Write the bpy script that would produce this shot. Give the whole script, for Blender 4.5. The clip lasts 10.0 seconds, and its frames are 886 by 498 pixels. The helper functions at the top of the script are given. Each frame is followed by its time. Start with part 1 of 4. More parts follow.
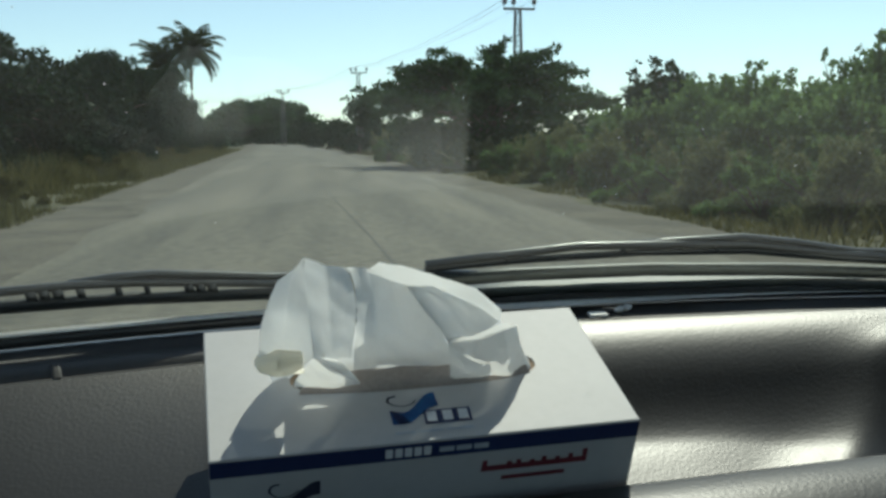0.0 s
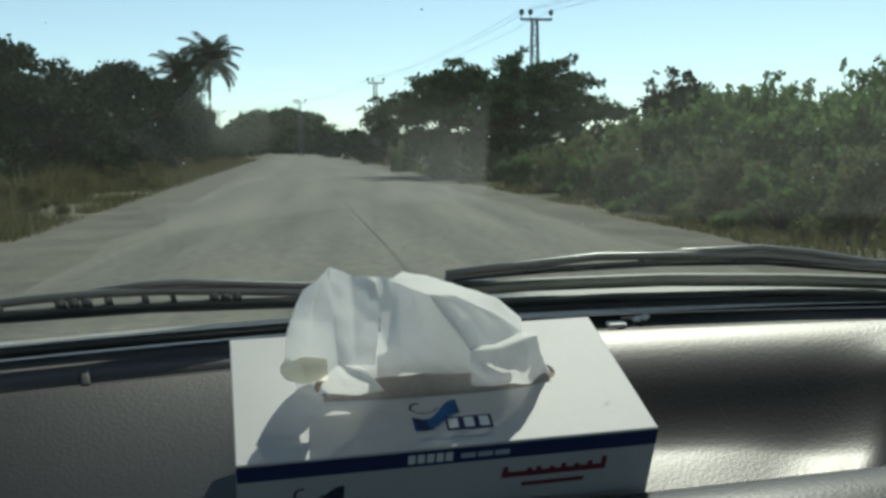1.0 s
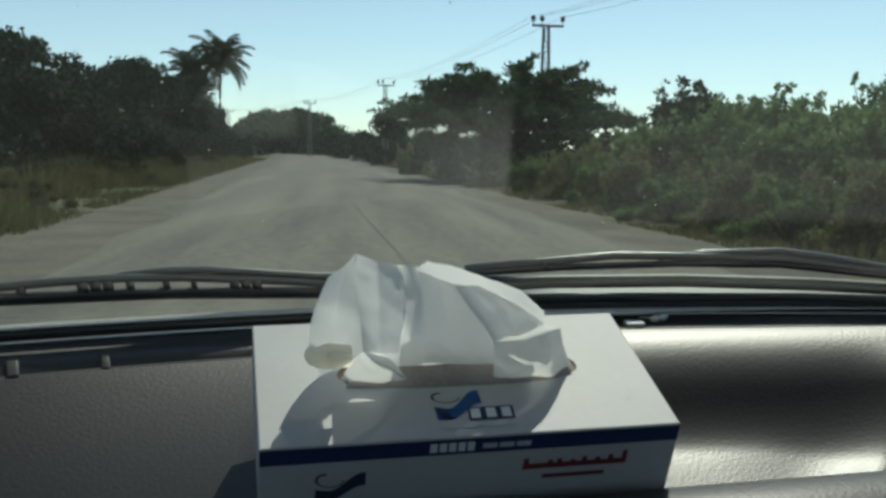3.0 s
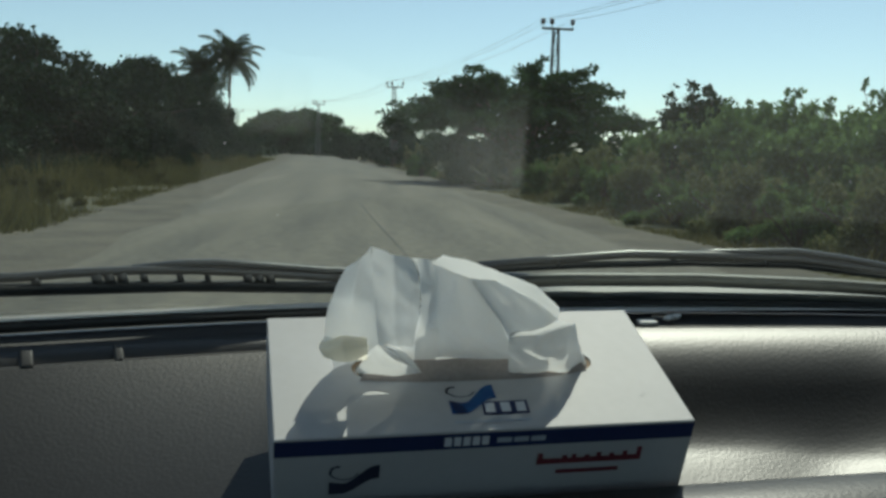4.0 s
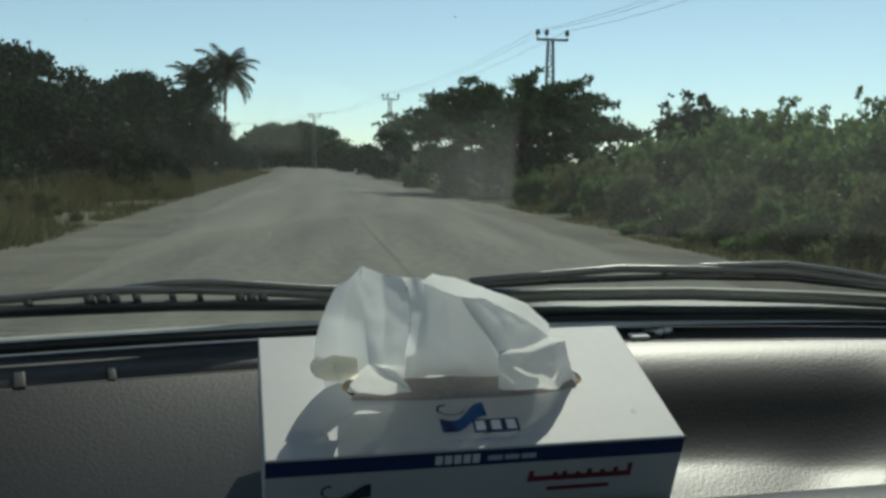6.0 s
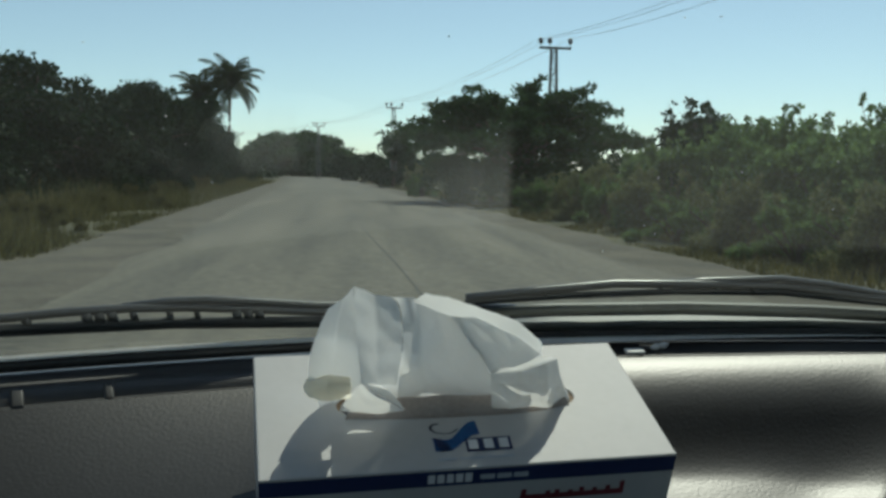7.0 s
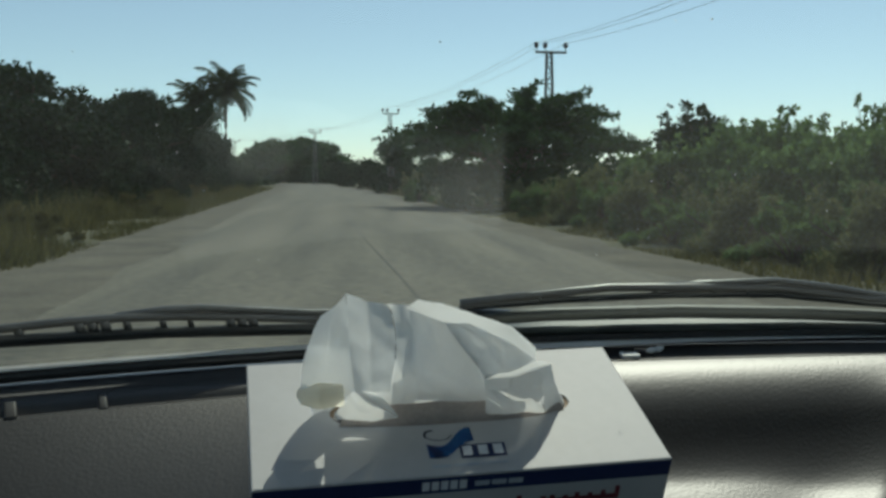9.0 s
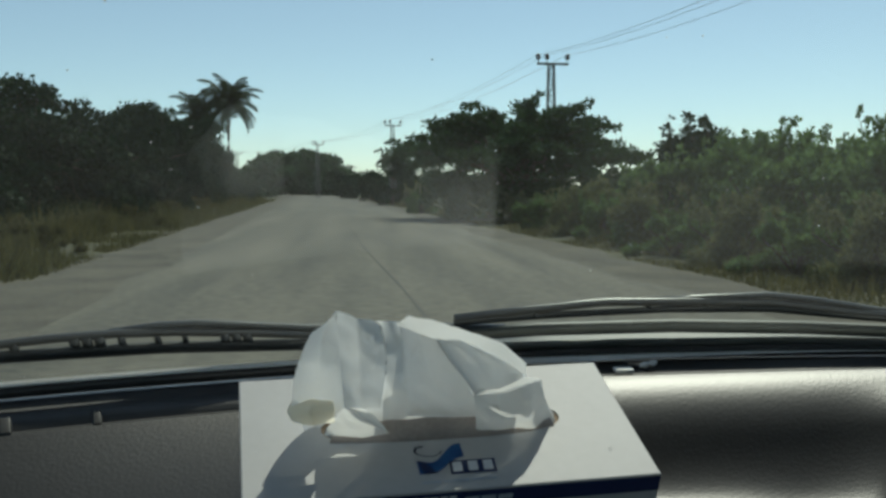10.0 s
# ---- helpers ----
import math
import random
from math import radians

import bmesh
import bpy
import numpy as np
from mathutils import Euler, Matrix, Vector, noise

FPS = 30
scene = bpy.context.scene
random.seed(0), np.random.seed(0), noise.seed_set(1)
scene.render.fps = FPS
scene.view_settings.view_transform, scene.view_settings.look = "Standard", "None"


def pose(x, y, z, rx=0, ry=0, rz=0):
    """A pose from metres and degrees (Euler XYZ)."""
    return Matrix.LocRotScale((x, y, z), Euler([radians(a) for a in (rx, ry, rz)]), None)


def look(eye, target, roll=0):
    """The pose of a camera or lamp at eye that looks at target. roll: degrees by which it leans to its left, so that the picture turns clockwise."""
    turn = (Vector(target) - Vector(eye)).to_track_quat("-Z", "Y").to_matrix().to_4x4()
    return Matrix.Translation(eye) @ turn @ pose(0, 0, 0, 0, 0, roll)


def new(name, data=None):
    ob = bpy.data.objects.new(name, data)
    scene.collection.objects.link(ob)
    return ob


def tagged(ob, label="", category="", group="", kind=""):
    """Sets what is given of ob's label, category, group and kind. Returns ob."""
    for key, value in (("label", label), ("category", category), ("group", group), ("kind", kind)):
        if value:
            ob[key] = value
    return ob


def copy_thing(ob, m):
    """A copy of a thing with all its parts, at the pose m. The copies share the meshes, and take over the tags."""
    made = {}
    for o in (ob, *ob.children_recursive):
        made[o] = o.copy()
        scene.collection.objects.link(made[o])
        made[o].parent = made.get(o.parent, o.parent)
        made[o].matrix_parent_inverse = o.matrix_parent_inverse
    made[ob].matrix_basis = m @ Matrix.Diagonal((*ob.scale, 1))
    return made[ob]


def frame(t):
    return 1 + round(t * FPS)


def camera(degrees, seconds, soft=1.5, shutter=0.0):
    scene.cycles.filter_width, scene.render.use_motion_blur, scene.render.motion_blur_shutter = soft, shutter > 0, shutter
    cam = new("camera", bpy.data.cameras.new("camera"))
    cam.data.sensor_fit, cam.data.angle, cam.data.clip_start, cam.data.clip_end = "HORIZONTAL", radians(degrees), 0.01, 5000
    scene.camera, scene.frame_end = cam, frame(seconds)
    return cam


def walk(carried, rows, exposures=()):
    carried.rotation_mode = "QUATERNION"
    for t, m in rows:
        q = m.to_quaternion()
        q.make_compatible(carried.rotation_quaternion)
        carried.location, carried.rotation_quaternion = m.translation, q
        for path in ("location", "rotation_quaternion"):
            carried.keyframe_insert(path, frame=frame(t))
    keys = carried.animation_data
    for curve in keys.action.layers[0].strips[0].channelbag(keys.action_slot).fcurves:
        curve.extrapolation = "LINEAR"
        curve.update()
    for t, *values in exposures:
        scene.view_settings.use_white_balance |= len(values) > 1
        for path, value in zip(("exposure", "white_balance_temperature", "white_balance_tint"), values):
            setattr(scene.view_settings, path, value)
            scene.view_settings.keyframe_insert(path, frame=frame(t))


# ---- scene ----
cam = camera(48.61, 10.0, soft=3.1)
PATH = [
    (0, pose(0.0175, 0.0127, 1.3562, 83.364, 0.799, -6.161)),
    (0.5, pose(0.0122, 0.0071, 1.3531, 83.458, 0.529, -5.484)),
    (1, pose(0.0131, 0.0020, 1.3575, 83.959, 0.741, -5.200)),
    (1.5, pose(0.0042, 0.0030, 1.3504, 83.925, -0.141, -4.953)),
    (2, pose(0.0120, 0.0006, 1.3558, 84.379, 0.092, -4.921)),
    (2.5, pose(0.0145, -0.0031, 1.3570, 84.491, 0.175, -4.743)),
    (2.7, pose(0.0071, 0.0013, 1.3505, 84.372, -0.211, -4.841)),
    (3.8, pose(-0.0031, 0.0001, 1.3485, 84.076, -1.328, -4.250)),
    (4, pose(-0.0039, 0.0016, 1.3447, 84.299, -1.276, -4.234)),
    (4.5, pose(-0.0033, -0.0006, 1.3479, 84.171, -1.353, -4.205)),
    (5, pose(0.0039, 0.0005, 1.3545, 84.978, -0.168, -5.405)),
    (5.5, pose(0.0000, 0.0000, 1.3500, 85.028, -0.897, -4.672)),
    (5.7, pose(0.0006, -0.0025, 1.3494, 85.017, -0.821, -4.591)),
    (6.8, pose(-0.0009, 0.0015, 1.3517, 84.814, -0.660, -4.224)),
    (7, pose(0.0070, -0.0063, 1.3567, 85.445, -0.477, -4.222)),
    (7.5, pose(0.0059, -0.0101, 1.3551, 85.686, -0.583, -3.495)),
    (8, pose(0.0072, -0.0128, 1.3572, 85.243, -0.504, -3.706)),
    (8.5, pose(0.0070, -0.0068, 1.3555, 85.039, -0.182, -4.017)),
    (9, pose(0.0104, -0.0049, 1.3570, 85.750, 0.151, -4.403)),
    (9.5, pose(0.0132, -0.0142, 1.3608, 86.232, -0.095, -3.867)),
    (10, pose(0.0175, -0.0094, 1.3605, 86.417, 0.250, -4.257)),
]
walk(cam, PATH, exposures=[(0, 0.28, 6550, -5), (2.5, 0.13, 6550, -5), (4, 0.0, 6550, -5), (4.5, 0.02, 6550, -5), (6, -0.02, 6550, -5), (7, -0.08, 6550, -5), (10, -0.1, 6550, -5)])

# ---- world and sun ----
SUN_AZ, SUN_EL = 26.0, 54.0          # degrees to the right of the road's heading, degrees up
world = bpy.data.worlds.new("sky")
scene.world = world
world.use_nodes = True
wn = world.node_tree
sky = wn.nodes.new("ShaderNodeTexSky")
sky.sky_type, sky.sun_disc = "NISHITA", False
sky.sun_elevation, sky.sun_rotation = radians(SUN_EL), radians(SUN_AZ)
sky.altitude = 600
sky.air_density, sky.dust_density, sky.ozone_density = 0.85, 0.3, 2.2
pale = wn.nodes.new("ShaderNodeHueSaturation")      # humid, milky air
pale.inputs["Saturation"].default_value = 0.80
wn.links.new(sky.outputs[0], pale.inputs["Color"])
haze = wn.nodes.new("ShaderNodeMix")                # cool coastal haze
haze.data_type, haze.blend_type = "RGBA", "MULTIPLY"
haze.inputs[0].default_value = 1.0
haze.inputs[7].default_value = (0.975, 0.997, 1.012, 1)
wn.links.new(pale.outputs[0], haze.inputs[6])
wn.links.new(haze.outputs[2], wn.nodes["Background"].inputs[0])
wn.nodes["Background"].inputs[1].default_value = 0.119
sun_data = bpy.data.lights.new("sun", "SUN")
sun_data.energy, sun_data.angle, sun_data.color = 3.1, radians(0.5), (1.0, 0.95, 0.87)
sun = new("sun", sun_data)
ca, sa, ce, se = math.cos(radians(SUN_AZ)), math.sin(radians(SUN_AZ)), math.cos(radians(SUN_EL)), math.sin(radians(SUN_EL))
sun.matrix_world = look((sa * ce * 50, ca * ce * 50, se * 50), (0, 0, 0))


# ---- materials ----
def mat(name, a, b=None, rough=0.6, scale=20.0, fine=200.0, bump=0.0, bump_scale=300.0, metal=0.0, spec=0.5, island=0.0, coat=0.0, per_object=0.0, stretch=None):
    """A surface whose colour wanders between a and b at two scales, with fine relief."""
    m = bpy.data.materials.new(name)
    m.use_nodes = True
    nt = m.node_tree
    p = nt.nodes["Principled BSDF"]
    b = b or tuple(c * 0.8 for c in a)
    tex = nt.nodes.new("ShaderNodeTexCoord")
    big = nt.nodes.new("ShaderNodeTexNoise")
    big.inputs["Scale"].default_value, big.inputs["Detail"].default_value = scale, 4
    small = nt.nodes.new("ShaderNodeTexNoise")
    small.inputs["Scale"].default_value, small.inputs["Detail"].default_value = fine, 3
    if stretch:
        mp = nt.nodes.new("ShaderNodeMapping")
        mp.inputs["Scale"].default_value = stretch
        nt.links.new(tex.outputs["Object"], mp.inputs["Vector"])
        nt.links.new(mp.outputs[0], big.inputs["Vector"])
    else:
        nt.links.new(tex.outputs["Object"], big.inputs["Vector"])
    nt.links.new(tex.outputs["Object"], small.inputs["Vector"])
    mixf = nt.nodes.new("ShaderNodeMath")
    mixf.operation = "MULTIPLY_ADD"
    mixf.inputs[1].default_value = 0.4
    nt.links.new(small.outputs[0], mixf.inputs[0])
    half = nt.nodes.new("ShaderNodeMath")
    half.operation = "MULTIPLY"
    half.inputs[1].default_value = 0.6
    nt.links.new(big.outputs[0], half.inputs[0])
    nt.links.new(half.outputs[0], mixf.inputs[2])
    ramp = nt.nodes.new("ShaderNodeMapRange")
    ramp.inputs[1].default_value, ramp.inputs[2].default_value = 0.33, 0.67
    nt.links.new(mixf.outputs[0], ramp.inputs[0])
    mix = nt.nodes.new("ShaderNodeMix")
    mix.data_type = "RGBA"
    mix.inputs[6].default_value, mix.inputs[7].default_value = (*b, 1), (*a, 1)
    nt.links.new(ramp.outputs[0], mix.inputs[0])
    out = mix.outputs[2]
    if island or per_object:
        hsv = nt.nodes.new("ShaderNodeHueSaturation")
        val = nt.nodes.new("ShaderNodeMapRange")
        k = island or per_object
        val.inputs[3].default_value, val.inputs[4].default_value = 1 - k, 1 + k
        if island:
            src = nt.nodes.new("ShaderNodeNewGeometry").outputs["Random Per Island"]
        else:
            src = nt.nodes.new("ShaderNodeObjectInfo").outputs["Random"]
        nt.links.new(src, val.inputs[0])
        nt.links.new(val.outputs[0], hsv.inputs["Value"])
        nt.links.new(out, hsv.inputs["Color"])
        out = hsv.outputs[0]
    nt.links.new(out, p.inputs["Base Color"])
    p.inputs["Roughness"].default_value, p.inputs["Metallic"].default_value = rough, metal
    p.inputs["Specular IOR Level"].default_value = spec
    if coat:
        p.inputs["Coat Weight"].default_value, p.inputs["Coat Roughness"].default_value = coat, 0.30
    if bump:
        bt = nt.nodes.new("ShaderNodeTexNoise")
        bt.inputs["Scale"].default_value, bt.inputs["Detail"].default_value = bump_scale, 2
        nt.links.new(tex.outputs["Object"], bt.inputs["Vector"])
        bn = nt.nodes.new("ShaderNodeBump")
        bn.inputs["Strength"].default_value, bn.inputs["Distance"].default_value = bump, 1.0 / bump_scale
        nt.links.new(bt.outputs[0], bn.inputs["Height"])
        nt.links.new(bn.outputs[0], p.inputs["Normal"])
    return m


def leafy(name, a, b, through_light=0.35, scale=0.6):
    """Leaves: varied greens, slightly glossy, with light coming through."""
    m = mat(name, a, b, rough=0.65, scale=scale, fine=6.0, island=0.35, spec=0.15)
    nt = m.node_tree
    p = nt.nodes["Principled BSDF"]
    tr = nt.nodes.new("ShaderNodeBsdfTranslucent")
    nt.links.new(p.inputs["Base Color"].links[0].from_socket, tr.inputs[0])
    mx = nt.nodes.new("ShaderNodeMixShader")
    mx.inputs[0].default_value = through_light
    nt.links.new(p.outputs[0], mx.inputs[1])
    nt.links.new(tr.outputs[0], mx.inputs[2])
    nt.links.new(mx.outputs[0], nt.nodes["Material Output"].inputs[0])
    return m


M_ASPHALT = mat("dusty_asphalt", (0.185, 0.164, 0.122), (0.060, 0.055, 0.044), rough=0.85, scale=1.0, fine=7.0, bump=0.4, bump_scale=50.0, stretch=(1.0, 0.08, 1.0))
M_DUST = mat("roadside_dust", (0.156, 0.136, 0.102), (0.062, 0.055, 0.043), rough=0.95, scale=0.8, fine=14.0, bump=0.5, bump_scale=25.0)
M_SOIL = mat("dry_soil", (0.111, 0.098, 0.053), (0.060, 0.061, 0.030), rough=0.95, scale=0.25, fine=5.0, bump=0.4, bump_scale=12.0)
M_SEAM = mat("road_seam", (0.076, 0.072, 0.064), (0.111, 0.102, 0.085), rough=0.9, scale=1.5, fine=20.0)
M_LEAF_DARK = leafy("dark_leaves", (0.024, 0.052, 0.018), (0.012, 0.028, 0.010), 0.10)
M_LEAF_BUSH = leafy("bush_leaves", (0.165, 0.235, 0.088), (0.085, 0.138, 0.052), 0.5, scale=0.45)
M_LEAF_WEED = leafy("weed_leaves", (0.20, 0.21, 0.10), (0.12, 0.13, 0.06), 0.45, scale=0.6)
M_LEAF_PALE = leafy("pale_scrub_leaves", (0.204, 0.183, 0.119), (0.145, 0.128, 0.085), 0.35)
M_LEAF_PALM = leafy("palm_leaflets", (0.042, 0.062, 0.024), (0.026, 0.040, 0.016), 0.2)
M_LEAF_FINE = leafy("acacia_leaflets", (0.058, 0.098, 0.040), (0.033, 0.061, 0.025), 0.3)
M_GRASS = leafy("verge_grass", (0.170, 0.149, 0.064), (0.102, 0.098, 0.038), 0.35)
M_BARK = mat("bark", (0.13, 0.10, 0.075), (0.07, 0.055, 0.04), rough=0.9, scale=3.0, fine=25.0, bump=0.6, bump_scale=30.0)
M_STEEL = mat("weathered_steel", (0.22, 0.22, 0.21), (0.14, 0.135, 0.125), rough=0.6, metal=0.4, scale=1.5, fine=15.0)
M_PORCELAIN = mat("brown_porcelain", (0.06, 0.045, 0.04), (0.04, 0.03, 0.028), rough=0.3, scale=5, fine=30)
M_LINK = mat("dull_grey_metal", (0.095, 0.100, 0.090), (0.070, 0.073, 0.067), rough=0.5, scale=20, fine=150)
# lighter copy of the dashboard's grey: sunlit tone put into the colour
M_DASH_LIT = mat("dash_lit_tone", (0.060, 0.059, 0.057), (0.048, 0.047, 0.046), rough=0.45, scale=30, fine=200)
M_CABLE = mat("cable", (0.08, 0.08, 0.08), rough=0.6)
M_DASH = mat("grained_dashboard_vinyl", (0.036, 0.035, 0.034), (0.027, 0.026, 0.025), rough=0.405, scale=9.0, fine=120.0, bump=0.095, bump_scale=400.0, spec=0.47)
M_TRIM = mat("black_plastic", (0.055, 0.055, 0.058), (0.075, 0.074, 0.074), rough=0.45, scale=12, fine=150, bump=0.1, bump_scale=500)
M_SCUTTLE = mat("weathered_grey_plastic", (0.13, 0.132, 0.13), (0.085, 0.086, 0.086), rough=0.5, scale=9, fine=120, bump=0.15, bump_scale=400)
M_RUBBER = mat("wiper_rubber", (0.036, 0.036, 0.037), (0.050, 0.050, 0.050), rough=0.5, spec=0.3, scale=20, fine=150)
M_WIPER = mat("wiper_black_metal", (0.034, 0.034, 0.035), (0.052, 0.052, 0.053), rough=0.30, spec=0.5, scale=20, fine=150)
M_SEAL = mat("glossy_rubber_seal", (0.035, 0.035, 0.036), (0.05, 0.05, 0.05), rough=0.18, scale=20, fine=150)
# pale colour that stands in for the bright glint along the seal
M_GLINT = mat("pale_grey_glint", (0.82, 0.82, 0.80), (0.66, 0.66, 0.64), rough=0.4, scale=30, fine=200)
# unseen lining, made pale to bounce light onto the box's front
M_CABIN = mat("pale_grey_cabin_lining", (0.68, 0.67, 0.65), (0.60, 0.59, 0.57), rough=0.85, scale=6, fine=80, bump=0.15, bump_scale=300)
# unseen floor, made dark so that the windscreen doesn't mirror it
M_CARPET = mat("dark_carpet", (0.045, 0.044, 0.043), (0.03, 0.03, 0.03), rough=0.95, scale=8, fine=200, bump=0.4, bump_scale=300)
# unseen headliner, also pale for bounced light
M_LINER = mat("light_grey_headliner", (0.74, 0.73, 0.70), (0.67, 0.66, 0.63), rough=0.95, scale=5, fine=150, bump=0.2, bump_scale=400)
M_PAINT = mat("silver_grey_paint", (0.34, 0.34, 0.33), (0.28, 0.28, 0.27), rough=0.35, metal=0.3, scale=2, fine=40)
M_TYRE = mat("tyre_rubber", (0.025, 0.025, 0.025), rough=0.8)
M_CARD = mat("white_coated_card", (0.47, 0.47, 0.475), (0.43, 0.43, 0.435), rough=0.55, scale=14, fine=160, bump=0.012, bump_scale=90, spec=0.35)
M_CARD_EDGE = mat("brown_card_edge", (0.33, 0.24, 0.16), (0.26, 0.19, 0.13), rough=0.8, scale=40, fine=200)
M_NAVY = mat("navy_print", (0.028, 0.042, 0.115), (0.022, 0.034, 0.095), rough=0.65, spec=0.18, scale=30, fine=200)
M_BLUE = mat("blue_print", (0.022, 0.12, 0.30), (0.014, 0.05, 0.18), rough=0.65, spec=0.18, scale=60, fine=260)
M_RED = mat("red_print", (0.19, 0.045, 0.055), (0.14, 0.035, 0.043), rough=0.65, spec=0.18, scale=30, fine=200)
M_INK = mat("dark_print", (0.03, 0.035, 0.06), (0.04, 0.045, 0.07), rough=0.65, spec=0.18, scale=30, fine=200)
M_GREY_INK = mat("pale_grey_print", (0.42, 0.46, 0.52), (0.36, 0.40, 0.47), rough=0.65, spec=0.18, scale=30, fine=200)
M_WHITE_INK = mat("white_print", (0.72, 0.73, 0.75), (0.60, 0.62, 0.66), rough=0.65, spec=0.18, scale=30, fine=200)
M_PETAL = mat("white_petals", (0.78, 0.78, 0.74), (0.66, 0.66, 0.62), rough=0.8, scale=3, fine=30, island=0.15)
# near-white colour for the glints on the fins
M_FIN_GLINT = mat("fin_glint_colour", (0.74, 0.73, 0.70), (0.64, 0.63, 0.60), rough=0.4, scale=30, fine=200)
M_FLECK = leafy("white_dust_fleck", (0.85, 0.85, 0.82), (0.75, 0.75, 0.72), 0.75)

# thin tissue: light passes through it
M_TISSUE = mat("white_tissue", (0.93, 0.93, 0.915), (0.89, 0.89, 0.875), rough=0.95, scale=30, fine=500, bump=0.15, bump_scale=900, spec=0.1)
nt = M_TISSUE.node_tree
tt = nt.nodes.new("ShaderNodeBsdfTranslucent")
nt.links.new(nt.nodes["Principled BSDF"].inputs["Base Color"].links[0].from_socket, tt.inputs[0])
tm = nt.nodes.new("ShaderNodeMixShader")
tm.inputs[0].default_value = 0.40
nt.links.new(nt.nodes["Principled BSDF"].outputs[0], tm.inputs[1])
nt.links.new(tt.outputs[0], tm.inputs[2])
thin = nt.nodes.new("ShaderNodeBsdfTransparent")      # pores between the fibres
tp = nt.nodes.new("ShaderNodeMixShader")
tp.inputs[0].default_value = 0.07
nt.links.new(tm.outputs[0], tp.inputs[1])
nt.links.new(thin.outputs[0], tp.inputs[2])
nt.links.new(tp.outputs[0], nt.nodes["Material Output"].inputs[0])

# lit copy of the white tissue: sun glow put into a cream colour
M_TISSUE_LIT = leafy("tissue_sun_glow_colour", (0.95, 0.92, 0.80), (0.90, 0.86, 0.74), 0.62, scale=30)
# shaded copy of the tissue: warm shade of the opening put into the colour
M_TISSUE_SHADE = mat("tissue_warm_shade_colour", (0.50, 0.43, 0.385), (0.36, 0.31, 0.28), rough=0.95, scale=40, fine=400, bump=0.1, bump_scale=700, spec=0.1)

# lightly tinted glass of the unseen side and rear windows
M_TINT = bpy.data.materials.new("light_tinted_glass")
M_TINT.use_nodes = True
nt = M_TINT.node_tree
nt.nodes.remove(nt.nodes["Principled BSDF"])
tint = nt.nodes.new("ShaderNodeBsdfTransparent")
tint.inputs[0].default_value = (0.90, 0.92, 0.91, 1)
shine = nt.nodes.new("ShaderNodeBsdfGlossy")
shine.inputs["Roughness"].default_value = 0.02
tf = nt.nodes.new("ShaderNodeFresnel")
tx = nt.nodes.new("ShaderNodeMixShader")
nt.links.new(tf.outputs[0], tx.inputs[0])
nt.links.new(tint.outputs[0], tx.inputs[1])
nt.links.new(shine.outputs[0], tx.inputs[2])
nt.links.new(tx.outputs[0], nt.nodes["Material Output"].inputs[0])

# windscreen: clear, with a mirror-like sheen, a thin uneven film of dust and painted reflections
M_GLASS = bpy.data.materials.new("dusty_windscreen_glass")
M_GLASS.use_nodes = True
nt = M_GLASS.node_tree
nt.nodes.remove(nt.nodes["Principled BSDF"])
clear = nt.nodes.new("ShaderNodeBsdfTransparent")
clear.inputs[0].default_value = (0.90, 0.945, 0.92, 1)
gloss = nt.nodes.new("ShaderNodeBsdfGlossy")
gloss.inputs["Roughness"].default_value = 0.02
fres = nt.nodes.new("ShaderNodeFresnel")
fres.inputs[0].default_value = 1.5
g1 = nt.nodes.new("ShaderNodeMixShader")
twice = nt.nodes.new("ShaderNodeMath")               # both faces of the pane reflect
twice.operation, twice.use_clamp = "MULTIPLY", True
twice.inputs[1].default_value = 1.05
nt.links.new(fres.outputs[0], twice.inputs[0])
nt.links.new(twice.outputs[0], g1.inputs[0])
nt.links.new(clear.outputs[0], g1.inputs[1])
nt.links.new(gloss.outputs[0], g1.inputs[2])
film = nt.nodes.new("ShaderNodeBsdfTranslucent")
film.inputs[0].default_value = (0.72, 0.71, 0.66, 1)
fn = nt.nodes.new("ShaderNodeTexNoise")
fn.inputs["Scale"].default_value, fn.inputs["Detail"].default_value = 7.0, 5
fm = nt.nodes.new("ShaderNodeMapRange")
fm.inputs[1].default_value, fm.inputs[2].default_value, fm.inputs[3].default_value, fm.inputs[4].default_value = 0.3, 0.7, 0.015, 0.030
nt.links.new(fn.outputs[0], fm.inputs[0])
place_node = nt.nodes.new("ShaderNodeNewGeometry")
axes = nt.nodes.new("ShaderNodeSeparateXYZ")
nt.links.new(place_node.outputs["Position"], axes.inputs[0])


def edge_between(axis, a, b):
    """0 at a, 1 at b along an axis of the pane."""
    r = nt.nodes.new("ShaderNodeMapRange")
    r.interpolation_type = "SMOOTHSTEP"
    r.inputs[1].default_value, r.inputs[2].default_value = min(a, b), max(a, b)
    r.inputs[3].default_value, r.inputs[4].default_value = (0, 1) if a < b else (1, 0)
    nt.links.new(axes.outputs[axis], r.inputs[0])
    return r.outputs[0]


def math_node(op, a, b):
    n = nt.nodes.new("ShaderNodeMath")
    n.operation = op
    for k, v in enumerate((a, b)):
        if isinstance(v, (int, float)):
            n.inputs[k].default_value = v
        else:
            nt.links.new(v, n.inputs[k])
    return n.outputs[0]


# reflections put in as extra film: a patch in the middle, one towards the near side, and a broad veil above the wiper's
# rest
dust_and_veil = fm.outputs[0]
